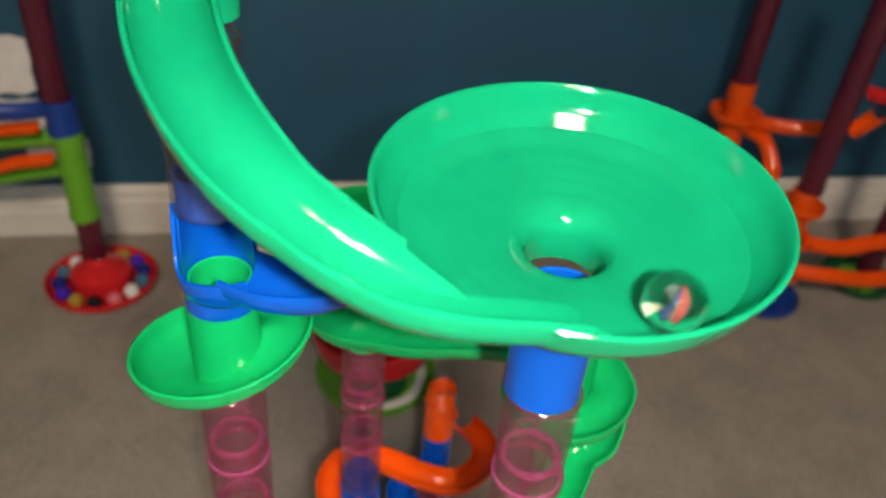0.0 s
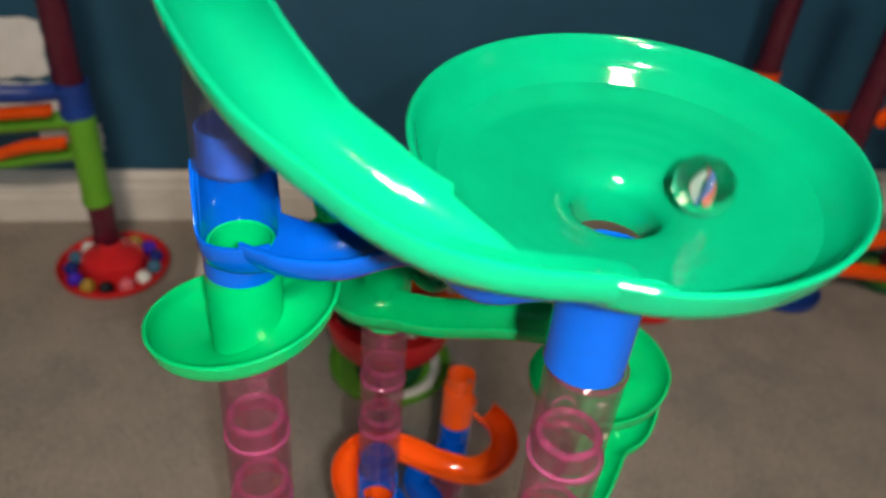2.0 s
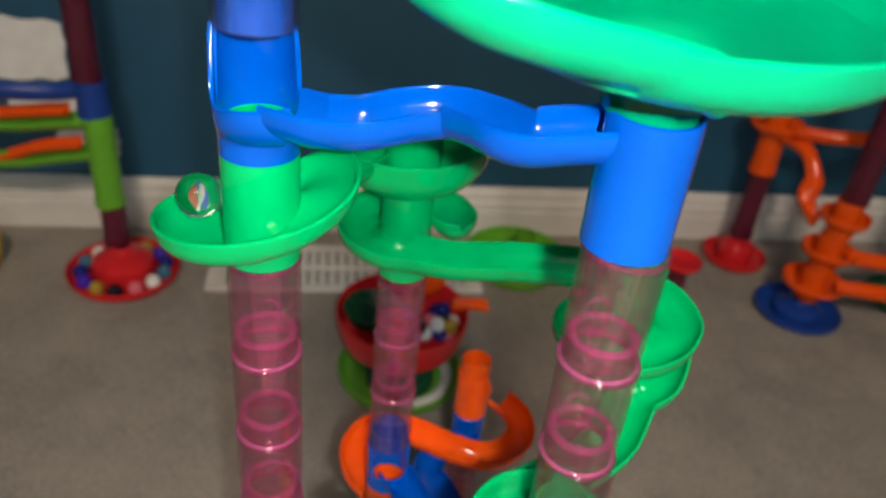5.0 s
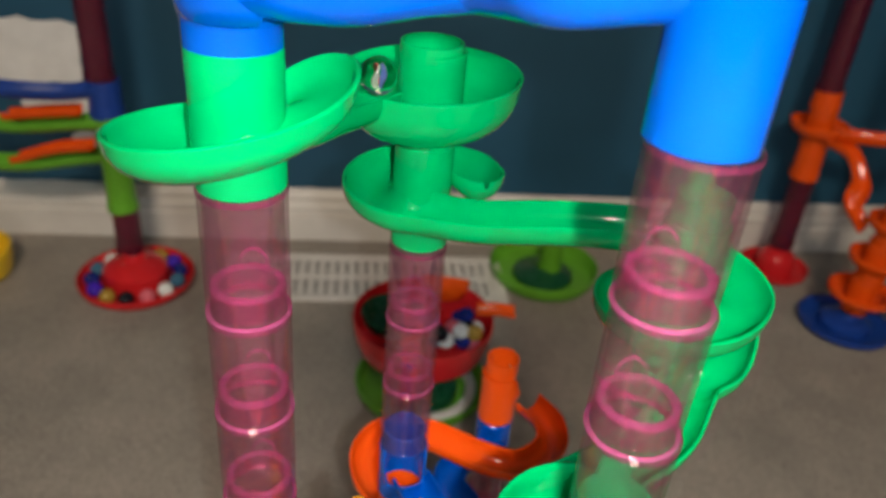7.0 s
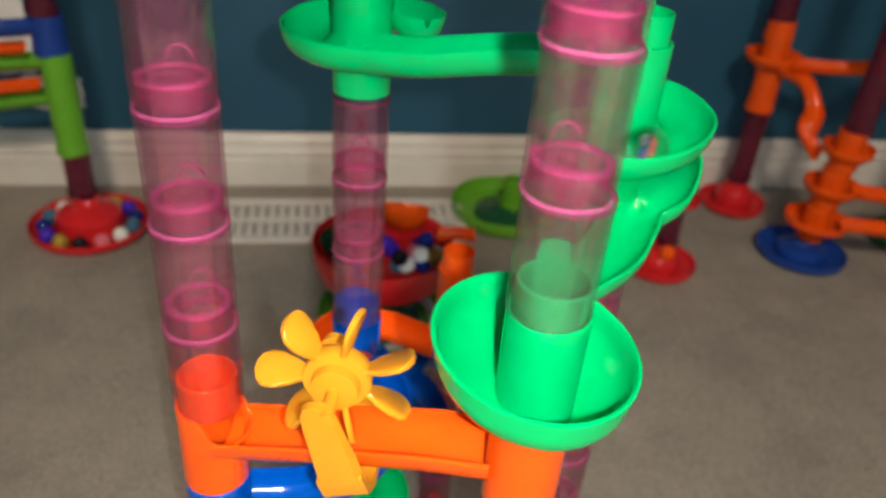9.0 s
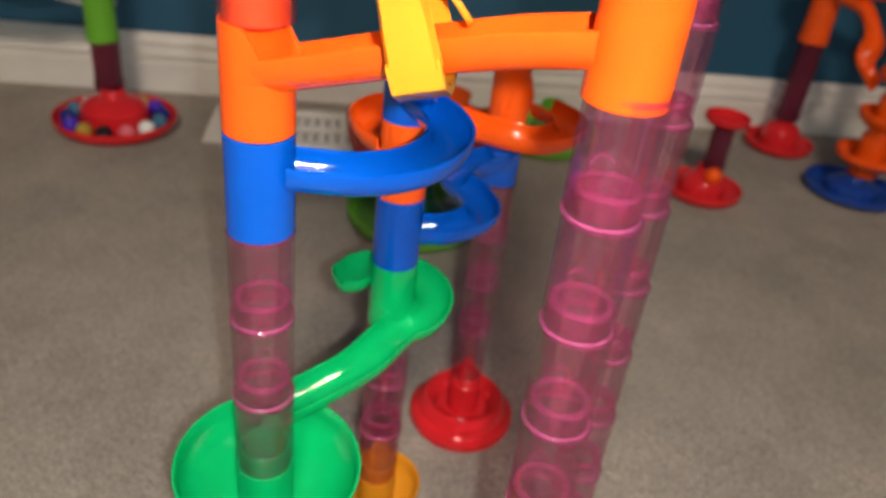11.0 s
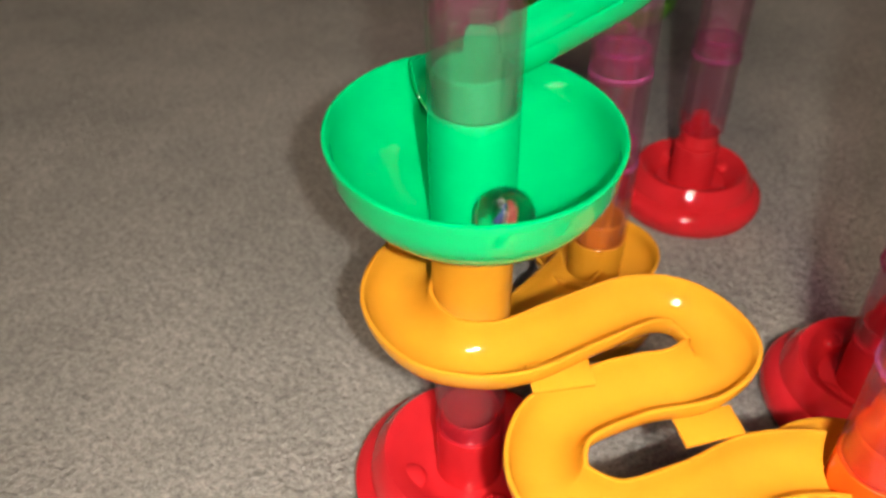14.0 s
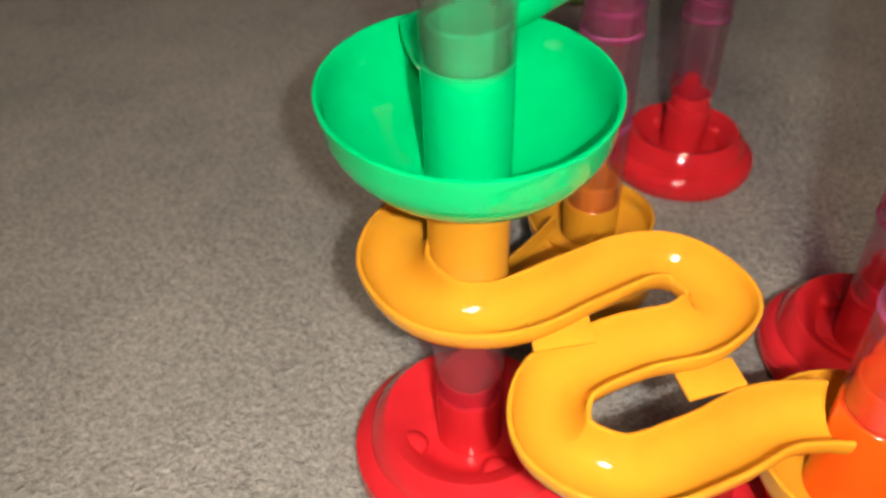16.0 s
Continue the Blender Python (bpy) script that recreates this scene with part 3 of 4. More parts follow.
side_chute("curved_chute", COL_B, COL_C, 0.332, BLUE,
           [(0.006, 0.365, 0.352), (0.035, 0.374, 0.350), (0.056, 0.395, 0.348), (0.064, 0.425, 0.347), (0.058, 0.452, 0.346), (0.043, 0.478, 0.344)],
           "blue plastic curved chute between two columns", 0.0425, (0.340, 0.352), (-20, 250))
side_chute("curved_chute", COL_C, COL_E, 0.295, ORANGE,
           [(0.030, 0.484, 0.3165), (0.016, 0.499, 0.316), (0.010, 0.523, 0.315), (0.021, 0.545, 0.314), (0.047, 0.548, 0.312), (0.082, 0.537, 0.310), (0.110, 0.537, 0.308), (0.129, 0.558, 0.307), (0.128, 0.584, 0.306), (0.113, 0.604, 0.305)],
           "orange plastic curved chute ending in an open collar", 0.046, (0.293, 0.312), (60, 280))
side_chute("wavy_chute", COL_C, COL_E, 0.251, BLUE,
           [(0.047, 0.490, 0.262), (0.066, 0.494, 0.263), (0.083, 0.511, 0.266), (0.075, 0.533, 0.268), (0.063, 0.548, 0.270), (0.070, 0.568, 0.272), (0.088, 0.580, 0.274), (0.091, 0.596, 0.275)],
           "blue plastic wavy chute between two columns", 0.044, (0.252, 0.292))


# the yellow zigzag
def zigzag():
    ob = thing("zigzag_chute", COL_B[0], COL_B[1], 0.112, "glossy yellow plastic zigzag chute with three bends", "chute")
    collar(ob, 0.0, 0.0435, YELLOW)
    pts = [(-0.011, 0.387, 0.130), (-0.0262, 0.372, 0.129), (-0.0265, 0.350, 0.128), (-0.0105, 0.3340, 0.127), (0.012, 0.336, 0.126), (0.034, 0.355, 0.125), (0.053, 0.372, 0.123),
           (0.068, 0.374, 0.121), (0.0795, 0.361, 0.119), (0.071, 0.347, 0.117), (0.050, 0.338, 0.115), (0.0305, 0.322, 0.113), (0.0315, 0.302, 0.111), (0.052, 0.296, 0.109),
           (0.074, 0.309, 0.107), (0.092, 0.3245, 0.105), (0.106, 0.3305, 0.1035), (0.114, 0.332, 0.1030)]
    chute(ob, [(x, y, z - 0.004) for x, y, z in pts], YELLOW, "chute", 0.0114, 0.0110, 7)
    o = ob.matrix_basis.translation
    for x, y, z, turn, tip in ((0.0295, 0.3365, 0.1265, 22, 14), (0.0755, 0.3345, 0.1165, 28, 12)):
        bm = bmesh.new()
        box(bm, -0.0100, -0.0060, -0.0016, 0.0100, 0.0042, 0.0, 0.0005)
        tab = part("web", bm, YELLOW, ob)
        tab.matrix_basis = pose(x - o.x, y - o.y, z - o.z, 0, 0, turn) @ pose(0, 0, 0, tip, 0, 0)
    return ob


zigzag()


def end_cup():
    x, y = col_a(0.1)
    ob = thing("end_cup", x, y, 0.068, "orange yellow plastic cup with a curved lip", "cup")
    collar(ob, 0.0, 0.044, ORANGE, "collar", True)
    dish(ob, (x, y), 0.0320, 0.018, 0.0700, YELLOW)
    ob2 = thing("end_cup", COL_C[0], COL_C[1], 0.030, "yellow plastic cup round the foot of a column", "cup")
    collar(ob2, 0.031, 0.044, YELLOW, "collar", True)
    dish(ob2, COL_C, 0.0300, 0.013, 0.0485, YELLOW)
    chute(ob2, [(0.030, 0.462, 0.060), (0.016, 0.436, 0.058), (0.0, 0.412, 0.056), (-0.018, 0.398, 0.055)], YELLOW, "chute", 0.0115, 0.0105)


end_cup()


# the marble
def marble_material():
    m, nt, p = nodes_of("cats_eye_glass")
    p.inputs["Base Color"].default_value = (0.93, 0.97, 0.95, 1)
    p.inputs["Transmission Weight"].default_value = 1.0
    p.inputs["Roughness"].default_value = 0.02
    p.inputs["IOR"].default_value = 1.5
    return m


GLASS = marble_material()


def marble():
    ob = thing("marble", 0, 0, 0.7, "clear glass marble with red, white and blue inner vanes", "marble")
    bm = bmesh.new()
    ball(bm, (0, 0, 0), 0.0085, 4)
    glass = part("glass", bm, GLASS, ob)
    for k, mat in enumerate((plastic('rose_glass', (0.55, 0.15, 0.12), 0.1), BEAD, plastic('blue_glass', (0.12, 0.2, 0.6), 0.1))):
        bm = bmesh.new()
        rings = []
        for s in range(9):
            z = -0.0036 + 0.0072 * s / 8
            w = 0.0013 * math.sin(math.pi * (s + 0.5) / 9)
            a = radians(120 * k + 90 * s / 8)
            d, n = Vector((math.cos(a), math.sin(a), 0)), Vector((-math.sin(a), math.cos(a), 0))
            c = d * 0.0012
            rings.append([c + d * w + n * 0.0003 + Vector((0, 0, z)), c + d * w - n * 0.0003 + Vector((0, 0, z)), c - d * 0.0007 - n * 0.0003 + Vector((0, 0, z)), c - d * 0.0007 + n * 0.0003 + Vector((0, 0, z))])
        loft(bm, rings, False)
        part("vane", bm, mat, glass)
    return ob


MARBLE = marble()

# ---- things by the wall ----
MARBLE_MATS = [plastic("marble_" + n, c, 0.08) for n, c in (("navy", (0.01, 0.02, 0.2)), ("white", (0.75, 0.78, 0.78)), ("black", (0.01, 0.01, 0.015)), ("violet", (0.06, 0.02, 0.5)), ("steel_blue", (0.05, 0.15, 0.25)), ("rose", (0.7, 0.15, 0.2)), ("gold", (0.4, 0.25, 0.04)))]


def tray_base(x, y, R, h, mat, label, cat="tray", z=FL, hub=0.0, hub_mat=None):
    """A round tray of a toy tower, with a raised hub."""
    ob = thing("round_tray", x, y, z, label, cat)
    bm = bmesh.new()
    line = [(0.003, 0.003), (R * 0.80, 0.003), (R * 0.92, 0.006), (R * 0.99, h * 0.6), (R * 1.0, h)]
    lathe(bm, thick(line, 0.003), 48)
    part("tray", bm, mat, ob)
    if hub:
        bm = bmesh.new()
        lathe(bm, thick([(R * 0.56, 0.006), (R * 0.54, hub * 0.55), (R * 0.42, hub * 0.72), (R * 0.22, hub * 0.8), (0.014, hub)], 0.003), 40)
        part("hub", bm, hub_mat or mat, ob)
    return ob


def far_tube(x, y, z0, z1, mat, label, name="toy_tube", r=0.019):
    ob = thing(name, x, y, z0, label, "tube")
    bm = bmesh.new()
    lathe(bm, sleeve(0, z1 - z0, r, 0.0025), 32)
    part("barrel", bm, mat, ob)
    bm = bmesh.new()
    lathe(bm, sleeve(-0.003, 0.010, r + 0.0015, 0.0015), 32)
    part("joint_ring", bm, mat, ob)
    return ob


def far_track(pts, mat, label, w=0.014, h=0.016):
    ob = thing("toy_track", pts[0][0], pts[0][1], pts[0][2], label, "track")
    chute(ob, pts, mat, "chute", w, h, 6)
    return ob


def loose_marble(x, y, z, r, mat, label="small glossy glass marble lying in a tray"):
    ob = thing("toy_marble", x, y, z, label, "marble", "marbles in the trays")
    bm = bmesh.new()
    ball(bm, (0, 0, 0), r, 3)
    part("sphere", bm, mat, ob)


# the tower with the red tray
mx, my = -0.457, 1.092
tray_base(mx, my, 0.083, 0.020, RED, "round red plastic tray full of glass marbles", hub=0.058)
for k in range(13):
    a = radians(150 + k * 26.5)
    loose_marble(mx + 0.063 * math.cos(a), my + 0.063 * math.sin(a), FL + 0.0165, 0.0115, MARBLE_MATS[(k * 3 + 1) % 7])
far_tube(mx - 0.010, my + 0.012, 0.072, 0.142, SMOKE, "see-through purple plastic toy tube")
far_tube(mx - 0.013, my + 0.014, 0.143, 0.285, LIME, "lime green plastic toy tube", r=0.0205)
far_tube(mx - 0.017, my + 0.016, 0.286, 0.335, NAVY, "navy blue plastic toy collar", r=0.022)
far_tube(mx - 0.022, my + 0.018, 0.336, 0.62, SMOKE, "see-through purple plastic toy tube")
far_track([(mx - 0.02, my + 0.01, 0.312), (mx - 0.07, my + 0.0, 0.305), (mx - 0.13, my - 0.02, 0.308), (mx - 0.20, my - 0.03, 0.312)], NAVY, "navy blue plastic curved toy track", 0.017)
far_track([(mx - 0.02, my + 0.02, 0.262), (mx - 0.07, my + 0.01, 0.258), (mx - 0.14, my + 0.0, 0.250), (mx - 0.22, my - 0.01, 0.252)], LIME, "lime green plastic curved toy track", 0.017)
far_track([(mx - 0.02, my + 0.02, 0.212), (mx - 0.07, my + 0.01, 0.205), (mx - 0.14, my + 0.0, 0.192), (mx - 0.22, my - 0.01, 0.190)], LIME, "lime green plastic curved toy track", 0.017)
far_track([(mx - 0.05, my + 0.005, 0.283), (mx - 0.10, my - 0.005, 0.278), (mx - 0.15, my - 0.01, 0.270)], ORANGE, "orange plastic toy track piece", 0.012, 0.013)
far_track([(mx - 0.04, my + 0.005, 0.233), (mx - 0.09, my - 0.005, 0.226), (mx - 0.13, my - 0.01, 0.212), (mx - 0.15, my - 0.01, 0.205)], ORANGE, "orange plastic toy track piece", 0.012, 0.013)
tray_base(-0.705, 1.06, 0.062, 0.045, SUNNY, "round yellow plastic toy tray")


def cutout(cx, cz, w, h, seed):
    """A white paper shape on the wall."""
    ob = thing("paper_cutout", WALL_MID[0] + cx * math.cos(radians(WALL_TURN)), WALL_MID[1] + cx * math.sin(radians(WALL_TURN)) - 0.006, cz,
               "white torn paper shape stuck to the teal wall", "paper", rz=WALL_TURN)
    rnd = random.Random(seed)
    n = 26
    ol = []
    for k in range(n):
        a = 2 * math.pi * k / n
        s = 1 / max(abs(math.cos(a)) ** 1.0, abs(math.sin(a)) ** 1.0) ** 0.8
        q = s * (0.9 + 0.14 * rnd.random())
        ol.append((w / 2 * q * math.cos(a), h / 2 * q * math.sin(a)))
    bm = bmesh.new()
    loft(bm, [[(u, v, z) for u, z in ol] for v in (0.0, 0.003)], False)
    part("sheet", bm, PAPER, ob)


cutout(-0.575, 0.325, 0.15, 0.10, 3)
cutout(-0.550, 0.236, 0.11, 0.066, 5)
cutout(-0.492, 0.174, 0.10, 0.055, 9)

# tower in the middle: a green tray with beads, and a red tray above it
gx, gy = 0.002, 0.940
tray_base(gx, gy, 0.084, 0.024, LIME, "round lime green tray with a string of white beads", hub=0.03, hub_mat=BOTTLE)
for k in range(16):
    a = radians(-75 + k * 8.6)
    loose_marble(gx + 0.066 * math.cos(a), gy + 0.066 * math.sin(a), FL + 0.0125, 0.0075, BEAD, "small round white plastic bead")
far_tube(gx, gy - 0.01, FL + 0.03, 0.137, BOTTLE, "dark green plastic toy tube", r=0.022)
rx0, ry0 = 0.004, 0.885
tray_base(rx0, ry0, 0.080, 0.042, RED, "round red plastic tray heaped with marbles", z=0.137)
ob = thing("toy_dish", rx0 - 0.036, ry0 + 0.004, 0.150, "small dark green plastic dish lying in the red tray", "dish")
bm = bmesh.new()
lathe(bm, thick([(0.003, 0.002), (0.022, 0.004), (0.032, 0.014), (0.036, 0.026)], 0.003), 36)
part("shell", bm, BOTTLE, ob)
ob = thing("toy_bowl", rx0 + 0.018, ry0 + 0.052, 0.168, "round orange plastic bowl lying in the red tray", "bowl", rx=-35)
bm = bmesh.new()
lathe(bm, thick([(0.002, 0.0), (0.018, 0.004), (0.027, 0.016), (0.029, 0.027)], 0.003), 36)
part("shell", bm, ORANGE, ob)
rnd = random.Random(8)
for k in range(16):
    a, q = rnd.random() * 6.28, 0.012 + 0.028 * rnd.random()
    loose_marble(rx0 + 0.034 + q * math.cos(a), ry0 - 0.008 + q * math.sin(a), 0.158 + 0.026 * rnd.random(), 0.0098, MARBLE_MATS[k % 7])
far_track([(rx0 + 0.060, ry0 + 0.01, 0.184), (rx0 + 0.085, ry0 + 0.012, 0.186), (rx0 + 0.104, ry0 + 0.014, 0.184)], ORANGE, "orange plastic toy track piece", 0.008, 0.010)

# green tray by the wall
ob = tray_base(0.160, 1.268, 0.088, 0.028, LIME, "round lime green toy base with a dark green dish", hub=0.02, hub_mat=BOTTLE)
far_tube(0.170, 1.272, FL + 0.018, 0.085, LIME, "short lime green plastic toy tube", r=0.018)

# red tower
ob = tray_base(0.395, 1.150, 0.056, 0.018, RED, "round red toy base with an orange knob", hub=0.045)
loose_marble(0.400, 1.128, FL + 0.042, 0.012, ORANGE, "small orange plastic ball resting on the red base")
far_tube(0.405, 1.160, FL + 0.042, 0.125, SMOKE, "short see-through purple toy tube", r=0.015)
ob = tray_base(0.405, 1.160, 0.030, 0.014, RED, "small red plastic toy cup", z=0.125)

# the orange towers
px, py = 0.567, 1.385
tray_base(px, py, 0.056, 0.018, RED, "round dark red plastic toy base", hub=0.060)
far_tube(px, py, 0.076, 0.205, SMOKE, "see-through purple plastic toy tube")


def orange_cup(x, y, z, R, label):
    ob = thing("toy_cup", x, y, z, label, "cup")
    bm = bmesh.new()
    lathe(bm, sleeve(-0.016, 0.045, 0.021, 0.0025), 32)
    part("collar", bm, ORANGE, ob)
    bm = bmesh.new()
    lathe(bm, thick([(0.020, 0.0), (R * 0.75, 0.002), (R, 0.012), (R * 1.02, 0.02)], 0.003), 40)
    part("dish", bm, ORANGE, ob)


far_tube(px - 0.002, py, 0.206, 0.262, ORANGE, "orange plastic toy collar", r=0.0215)
orange_cup(px - 0.004, py, 0.278, 0.043, "orange plastic cup round a toy column")
far_tube(px - 0.006, py, 0.324, 0.352, ORANGE, "orange plastic toy collar", r=0.0215)
far_tube(px - 0.008, py, 0.353, 0.70, SMOKE, "see-through purple plastic toy tube")
far_track([(px + 0.02, py - 0.03, 0.283), (px + 0.07, py - 0.05, 0.288), (px + 0.12, py - 0.06, 0.296), (px + 0.17, py - 0.06, 0.306)], ORANGE, "orange plastic curved toy track", 0.015)
far_track([(px + 0.01, py - 0.03, 0.272), (px + 0.035, py - 0.06, 0.262), (px + 0.05, py - 0.085, 0.225), (px + 0.045, py - 0.10, 0.195), (px + 0.06, py - 0.12, 0.172)], ORANGE, "orange plastic wavy toy track", 0.015)
nx, ny = 0.640, 1.232
tray_base(nx, ny, 0.069, 0.016, NAVY, "round navy blue plastic toy base", hub=0.03)
orange_cup(nx + 0.012, ny + 0.01, 0.066, 0.047, "orange plastic cup round a toy column")
orange_cup(nx + 0.016, ny + 0.01, 0.128, 0.040, "orange plastic cup round a toy column")
orange_cup(nx + 0.020, ny + 0.01, 0.190, 0.036, "orange plastic cup round a toy column")
far_tube(nx + 0.024, ny + 0.01, 0.236, 0.60, SMOKE, "see-through purple plastic toy tube")
far_track([(nx + 0.04, ny - 0.02, 0.140), (nx + 0.10, ny - 0.02, 0.138), (nx + 0.16, ny - 0.01, 0.150), (nx + 0.24, ny, 0.152)], ORANGE, "orange plastic wavy toy track", 0.015)
far_track([(nx + 0.04, ny - 0.02, 0.082), (nx + 0.10, ny - 0.03, 0.086), (nx + 0.17, ny - 0.02, 0.080), (nx + 0.24, ny, 0.084)], ORANGE, "orange plastic wavy toy track", 0.015)
far_track([(nx + 0.06, ny + 0.02, 0.330), (nx + 0.085, ny + 0.03, 0.345), (nx + 0.105, ny + 0.05, 0.350)], ORANGE, "orange plastic toy track piece", 0.013)
far_track([(nx + 0.06, ny + 0.02, 0.392), (nx + 0.12, ny + 0.02, 0.385), (nx + 0.20, ny + 0.02, 0.390)], RED, "red plastic toy track", 0.013)
tray_base(0.845, 1.305, 0.062, 0.02, BOTTLE, "round dark green plastic toy base", hub=0.03, hub_mat=LIME)
far_tube(0.860, 1.310, FL + 0.03, 0.62, SMOKE, "see-through purple plastic toy tube")


# the floor vent
def vent():
    ob = thing("floor_vent", -0.122, 1.190, FL, "white metal floor vent with rows of slots", "vent", rz=WALL_TURN)
    bm = bmesh.new()
    W, D = 0.222, 0.066
    for b in ((-W, -D, W, -D + 0.014), (-W, D - 0.014, W, D), (-W, -D + 0.0143, -W + 0.018, D - 0.0143), (W - 0.018, -D + 0.0143, W, D - 0.0143), (-W + 0.0183, -0.004, W - 0.0183, 0.004)):
        box(bm, b[0], b[1], 0.0005, b[2], b[3], 0.007, 0.001)
    part("vent_frame", bm, TRIM, ob)
    me = None
    for row in (-1, 1):
        for k in range(26):
            x = -W + 0.024 + k * (2 * W - 0.048) / 25
            if me is None:
                b = bmesh.new()
                box(b, -0.0058, -0.0235, 0.001, 0.0058, 0.0235, 0.0055)
                me = finish(b, "slat", TRIM)
            s = new("slat", me)
            s.parent = ob
            s.location = (x, row * 0.028, 0)
    # dark sheet beneath the slats, painting in the shade of the open slots
    bm = bmesh.new()
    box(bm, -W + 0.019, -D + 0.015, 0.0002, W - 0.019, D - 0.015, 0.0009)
    part("slot_shade", bm, plastic("vent_shade_grey", (0.16, 0.155, 0.15), 0.6), ob)


vent()


# ---- the hand torch that lights the toys ----
def torch():
    ob = thing("torch", 0, 0, 0, "small black torch with a bright white lens", "torch")
    m, nt, p = nodes_of("lit_lens")
    p.inputs["Emission Color"].default_value = (1.0, 0.97, 0.9, 1)
    p.inputs["Emission Strength"].default_value = TORCH
    bm = bmesh.new()
    lathe(bm, [(0.0005, 0.0), (0.0055, 0.0), (0.0055, 0.001), (0.0005, 0.001)], 20)
    part("lens", bm, m, ob)
    bm = bmesh.new()
    lathe(bm, [(0.0005, 0.003), (0.0105, 0.003), (0.0105, -0.002), (0.0115, -0.002), (0.0115, 0.06), (0.0005, 0.06)], 24)
    part("housing", bm, plastic("black_plastic", (0.02, 0.02, 0.02), 0.4), ob)
    return ob


TORCH_OB = torch()


# ---- what moves ----
def motions():
    walk(TORCH_OB, [(t, look(eye, target, roll) @ pose(0.028, 0.0, 0.05)) for t, eye, target, roll in PATH])
    walk(MARBLE, marble_rows())
    walk(WHEEL, [(t, pose(*WHEEL_AT, 0, a, 0)) for t, a in ((0.0, 27), (10.0, 27), (10.1, -25), (10.2, -75), (10.35, -105), (16.0, -105))])


# ---- the marble's way ----
FUNNEL_TURNS = [(0.0, -60, 0.047), (0.1, -6, 0.041), (0.2, 36, 0.042), (0.3, 93, 0.041), (0.4, 146, 0.038), (0.5, 196, 0.035), (0.6, 263, 0.039), (0.7, 304, 0.043), (0.8, 336, 0.036),
                (0.9, 430, 0.026), (1.0, 502, 0.036), (1.1, 535, 0.036), (1.2, 594, 0.029), (1.3, 680, 0.031), (1.4, 715, 0.037), (1.5, 757, 0.031), (1.6, 853, 0.021), (1.8, 978, 0.031),
                (2.0, 1069, 0.022), (2.2, 1242, 0.026), (2.4, 1401, 0.027), (2.5, 1450, 0.026), (2.6, 1501, 0.016), (2.8, 1688, 0.026), (3.0, 1872, 0.021), (3.2, 2057, 0.022), (3.4, 2181, 0.013),
                (3.5, 2385, 0.016), (3.6, 2443, 0.017), (3.8, 2758, 0.018), (3.9, 2831, 0.014), (4.0, 3124, 0.016), (4.1, 3141, 0.013)]
DISH_TURNS = [(12.7, 242, 0.027), (13.0, 506, 0.033), (13.2, 614, 0.026), (13.4, 763, 0.031), (13.7, 895, 0.026), (13.9, 962, 0.025), (14.0, 1023, 0.024), (14.2, 1119, 0.030), (14.5, 1216, 0.0325),
              (14.8, 1485, 0.026), (15.0, 1768, 0.026), (15.2, 1733, 0.024), (15.3, 1764, 0.024), (15.4, 1785, 0.025), (15.5, 1833, 0.0285), (15.6, 1850, 0.0245), (15.7, 1828, 0.0240), (15.8, 1817, 0.026), (15.9, 1830, 0.0235), (16.0, 1892, 0.0235)]
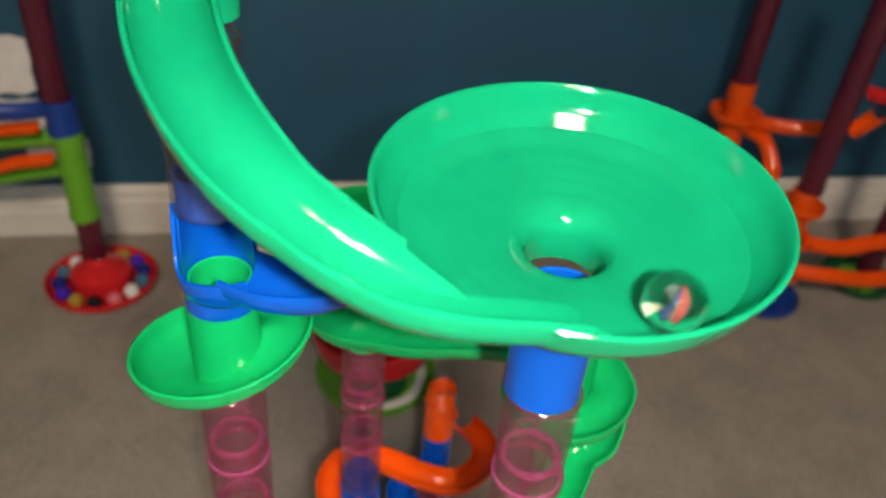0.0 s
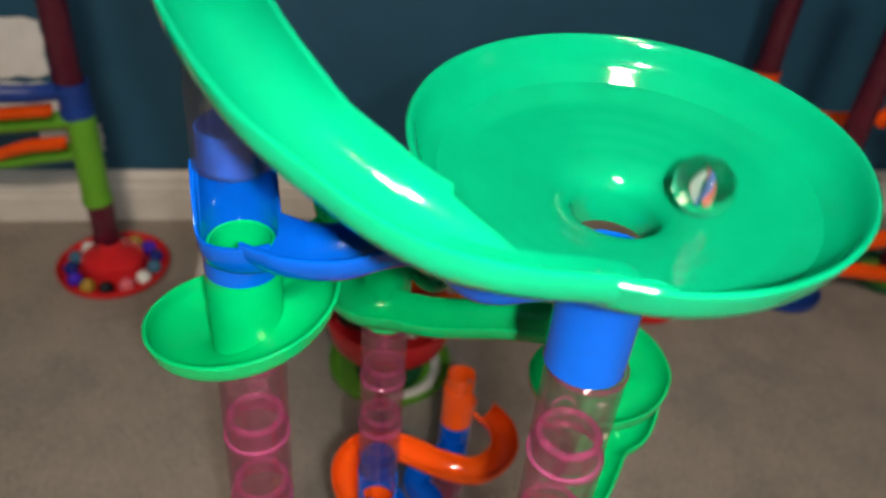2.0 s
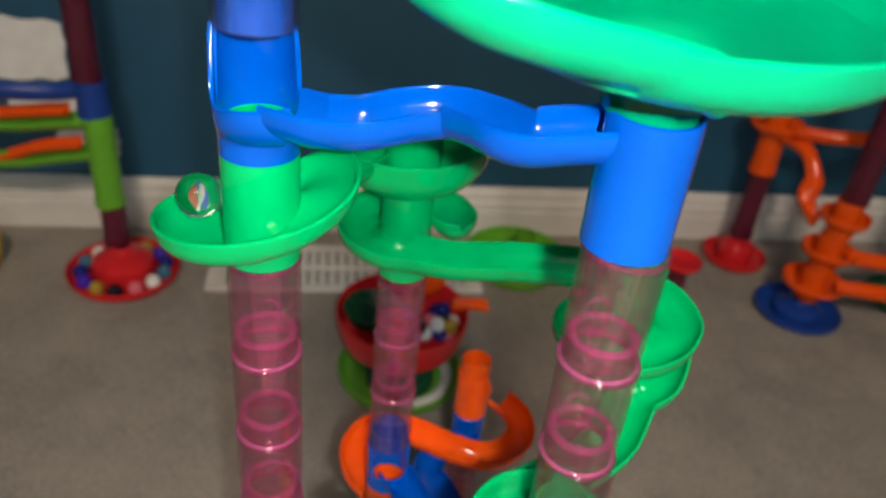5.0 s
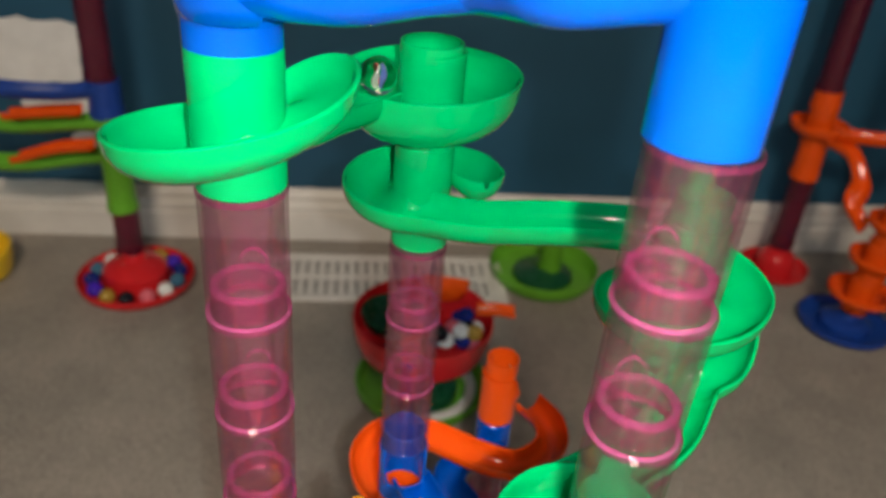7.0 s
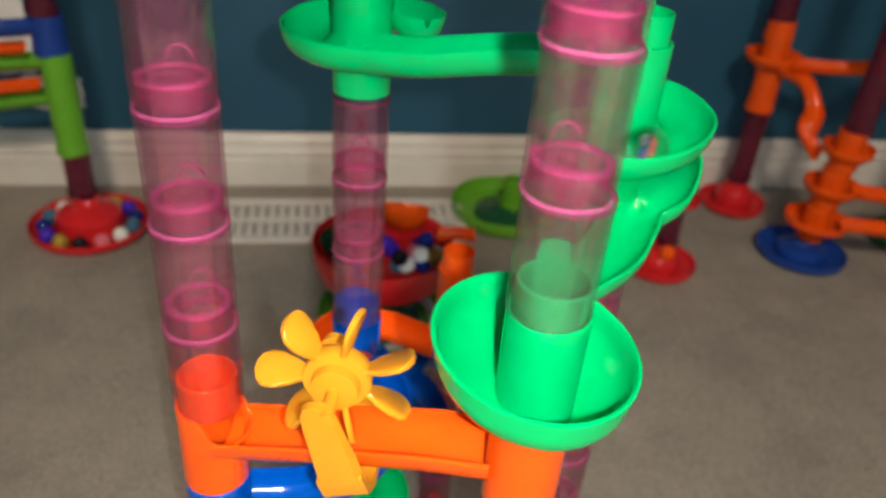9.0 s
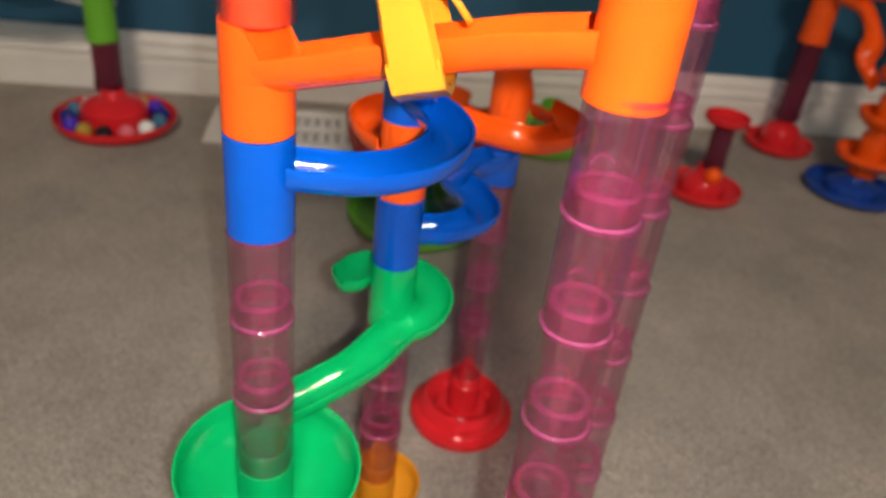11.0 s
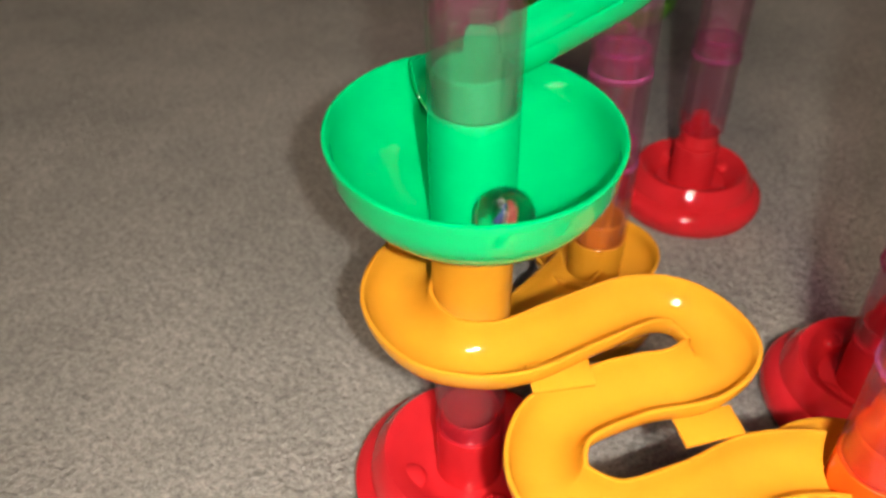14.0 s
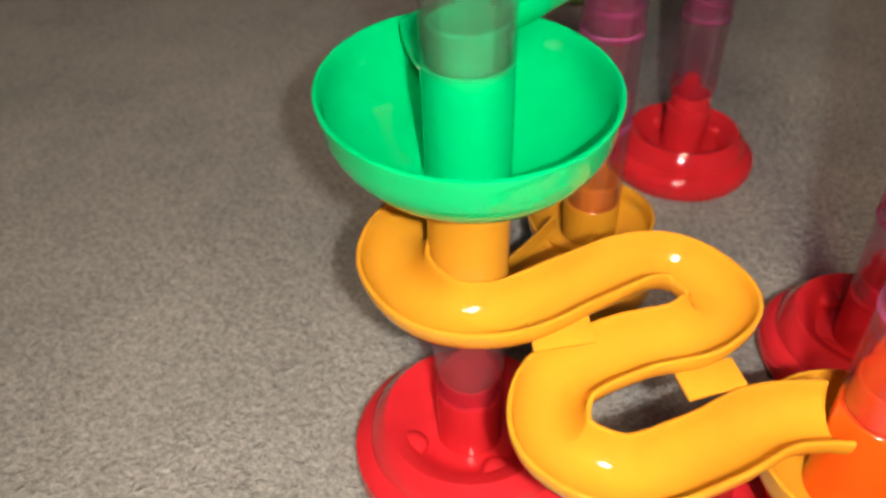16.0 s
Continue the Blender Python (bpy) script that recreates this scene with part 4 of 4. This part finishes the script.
RUN_DOWN = [(4.18, 0.117, 0.335, 0.690), (4.24, 0.116, 0.335, 0.668), (4.3, 0.077, 0.347, 0.659), (4.4, 0.044, 0.357, 0.657), (4.5, 0.016, 0.3545, 0.6525), (4.6, -0.002, 0.362, 0.640), (4.7, -0.002, 0.390, 0.612),
            (5.0, -0.030, 0.372, 0.605), (5.3, -0.020, 0.340, 0.604), (5.6, 0.012, 0.340, 0.612), (5.9, 0.022, 0.370, 0.616), (6.3, -0.010, 0.392, 0.606), (6.6, 0.004, 0.400, 0.598), (6.8, 0.008, 0.440, 0.592),
            (6.9, 0.012, 0.466, 0.588), (7.0, 0.015, 0.481, 0.588), (7.2, 0.017, 0.492, 0.588), (7.4, 0.030, 0.507, 0.588), (7.6, 0.060, 0.495, 0.588), (7.7, 0.050, 0.505, 0.588), (7.8, 0.020, 0.497, 0.588),
            (7.84, 0.037, 0.483, 0.582), (7.9, 0.055, 0.472, 0.556), (8.0, 0.054, 0.490, 0.554), (8.15, 0.035, 0.508, 0.553), (8.3, 0.015, 0.482, 0.550), (8.4, 0.016, 0.462, 0.547), (8.5, 0.037, 0.456, 0.543),
            (8.6, 0.065, 0.452, 0.540), (8.7, 0.103, 0.449, 0.539), (8.8, 0.140, 0.462, 0.530), (8.9, 0.176, 0.466, 0.527), (9.0, 0.160, 0.422, 0.520), (9.1, 0.134, 0.430, 0.514), (9.2, 0.130, 0.455, 0.511),
            (9.3, 0.152, 0.470, 0.507), (9.4, 0.178, 0.447, 0.502), (9.5, 0.150, 0.400, 0.480), (9.6, 0.100, 0.364, 0.478), (9.7, 0.092, 0.330, 0.474), (9.8, 0.118, 0.311, 0.474), (9.9, 0.119, 0.334, 0.460), (9.98, 0.110, 0.336, 0.424), (10.1, 0.080, 0.343, 0.419),
            (10.25, 0.040, 0.354, 0.412), (10.4, 0.002, 0.363, 0.403), (10.5, 0.0, 0.364, 0.372), (10.6, 0.035, 0.374, 0.361), (10.75, 0.062, 0.420, 0.358), (10.9, 0.042, 0.478, 0.354), (10.96, 0.037, 0.483, 0.328), (11.05, 0.008, 0.510, 0.325),
            (11.13, 0.045, 0.548, 0.321), (11.21, 0.108, 0.538, 0.317), (11.3, 0.118, 0.594, 0.315), (11.4, 0.092, 0.606, 0.308), (11.5, 0.084, 0.579, 0.284), (11.6, 0.069, 0.566, 0.282), (11.7, 0.064, 0.548, 0.280), (11.8, 0.077, 0.526, 0.277),
            (11.9, 0.070, 0.497, 0.274), (12.0, 0.037, 0.484, 0.262), (12.1, 0.016, 0.484, 0.245), (12.2, 0.018, 0.500, 0.243), (12.3, 0.045, 0.508, 0.241), (12.4, 0.058, 0.466, 0.236), (12.5, 0.028, 0.428, 0.214), (12.6, -0.030, 0.396, 0.192)]


def turn_rows(turns, c, height):
    """Poses of the marble as it circles c, no more than 50 degrees from row to row."""
    rows = []
    for (t0, a0, r0), (t1, a1, r1) in zip(turns, turns[1:]):
        n = max(1, math.ceil(abs(a1 - a0) / 50))
        for k in range(n):
            s = k / n
            a, r = radians(a0 + (a1 - a0) * s), r0 + (r1 - r0) * s
            x, y = c[0] + r * math.cos(a), c[1] + r * math.sin(a)
            rows.append((t0 + (t1 - t0) * s, pose(x, y, height(x, y, r), 0, 0, math.degrees(a))))
    t, a, r = turns[-1]
    x, y = c[0] + r * math.cos(radians(a)), c[1] + r * math.sin(radians(a))
    return rows + [(t, pose(x, y, height(x, y, r), 0, 0, a))]


def marble_rows():
    rows = turn_rows(FUNNEL_TURNS, (0.1150, 0.3370), lambda x, y, r: 0.6985 + 0.20 * max(0, r - 0.0145) + 0.0875 * (y - 0.3405))
    rows += [(t, pose(x, y, z, 0, 0, 264 + 35 * k)) for k, (t, x, y, z) in enumerate(RUN_DOWN)]
    rows += turn_rows(DISH_TURNS, COL_B, lambda x, y, r: 0.1735 + 6.0 * max(0, math.hypot(x - COL_B[0], y - COL_B[1] - 0.0095) - 0.022) ** 1.6)
    return rows

motions()
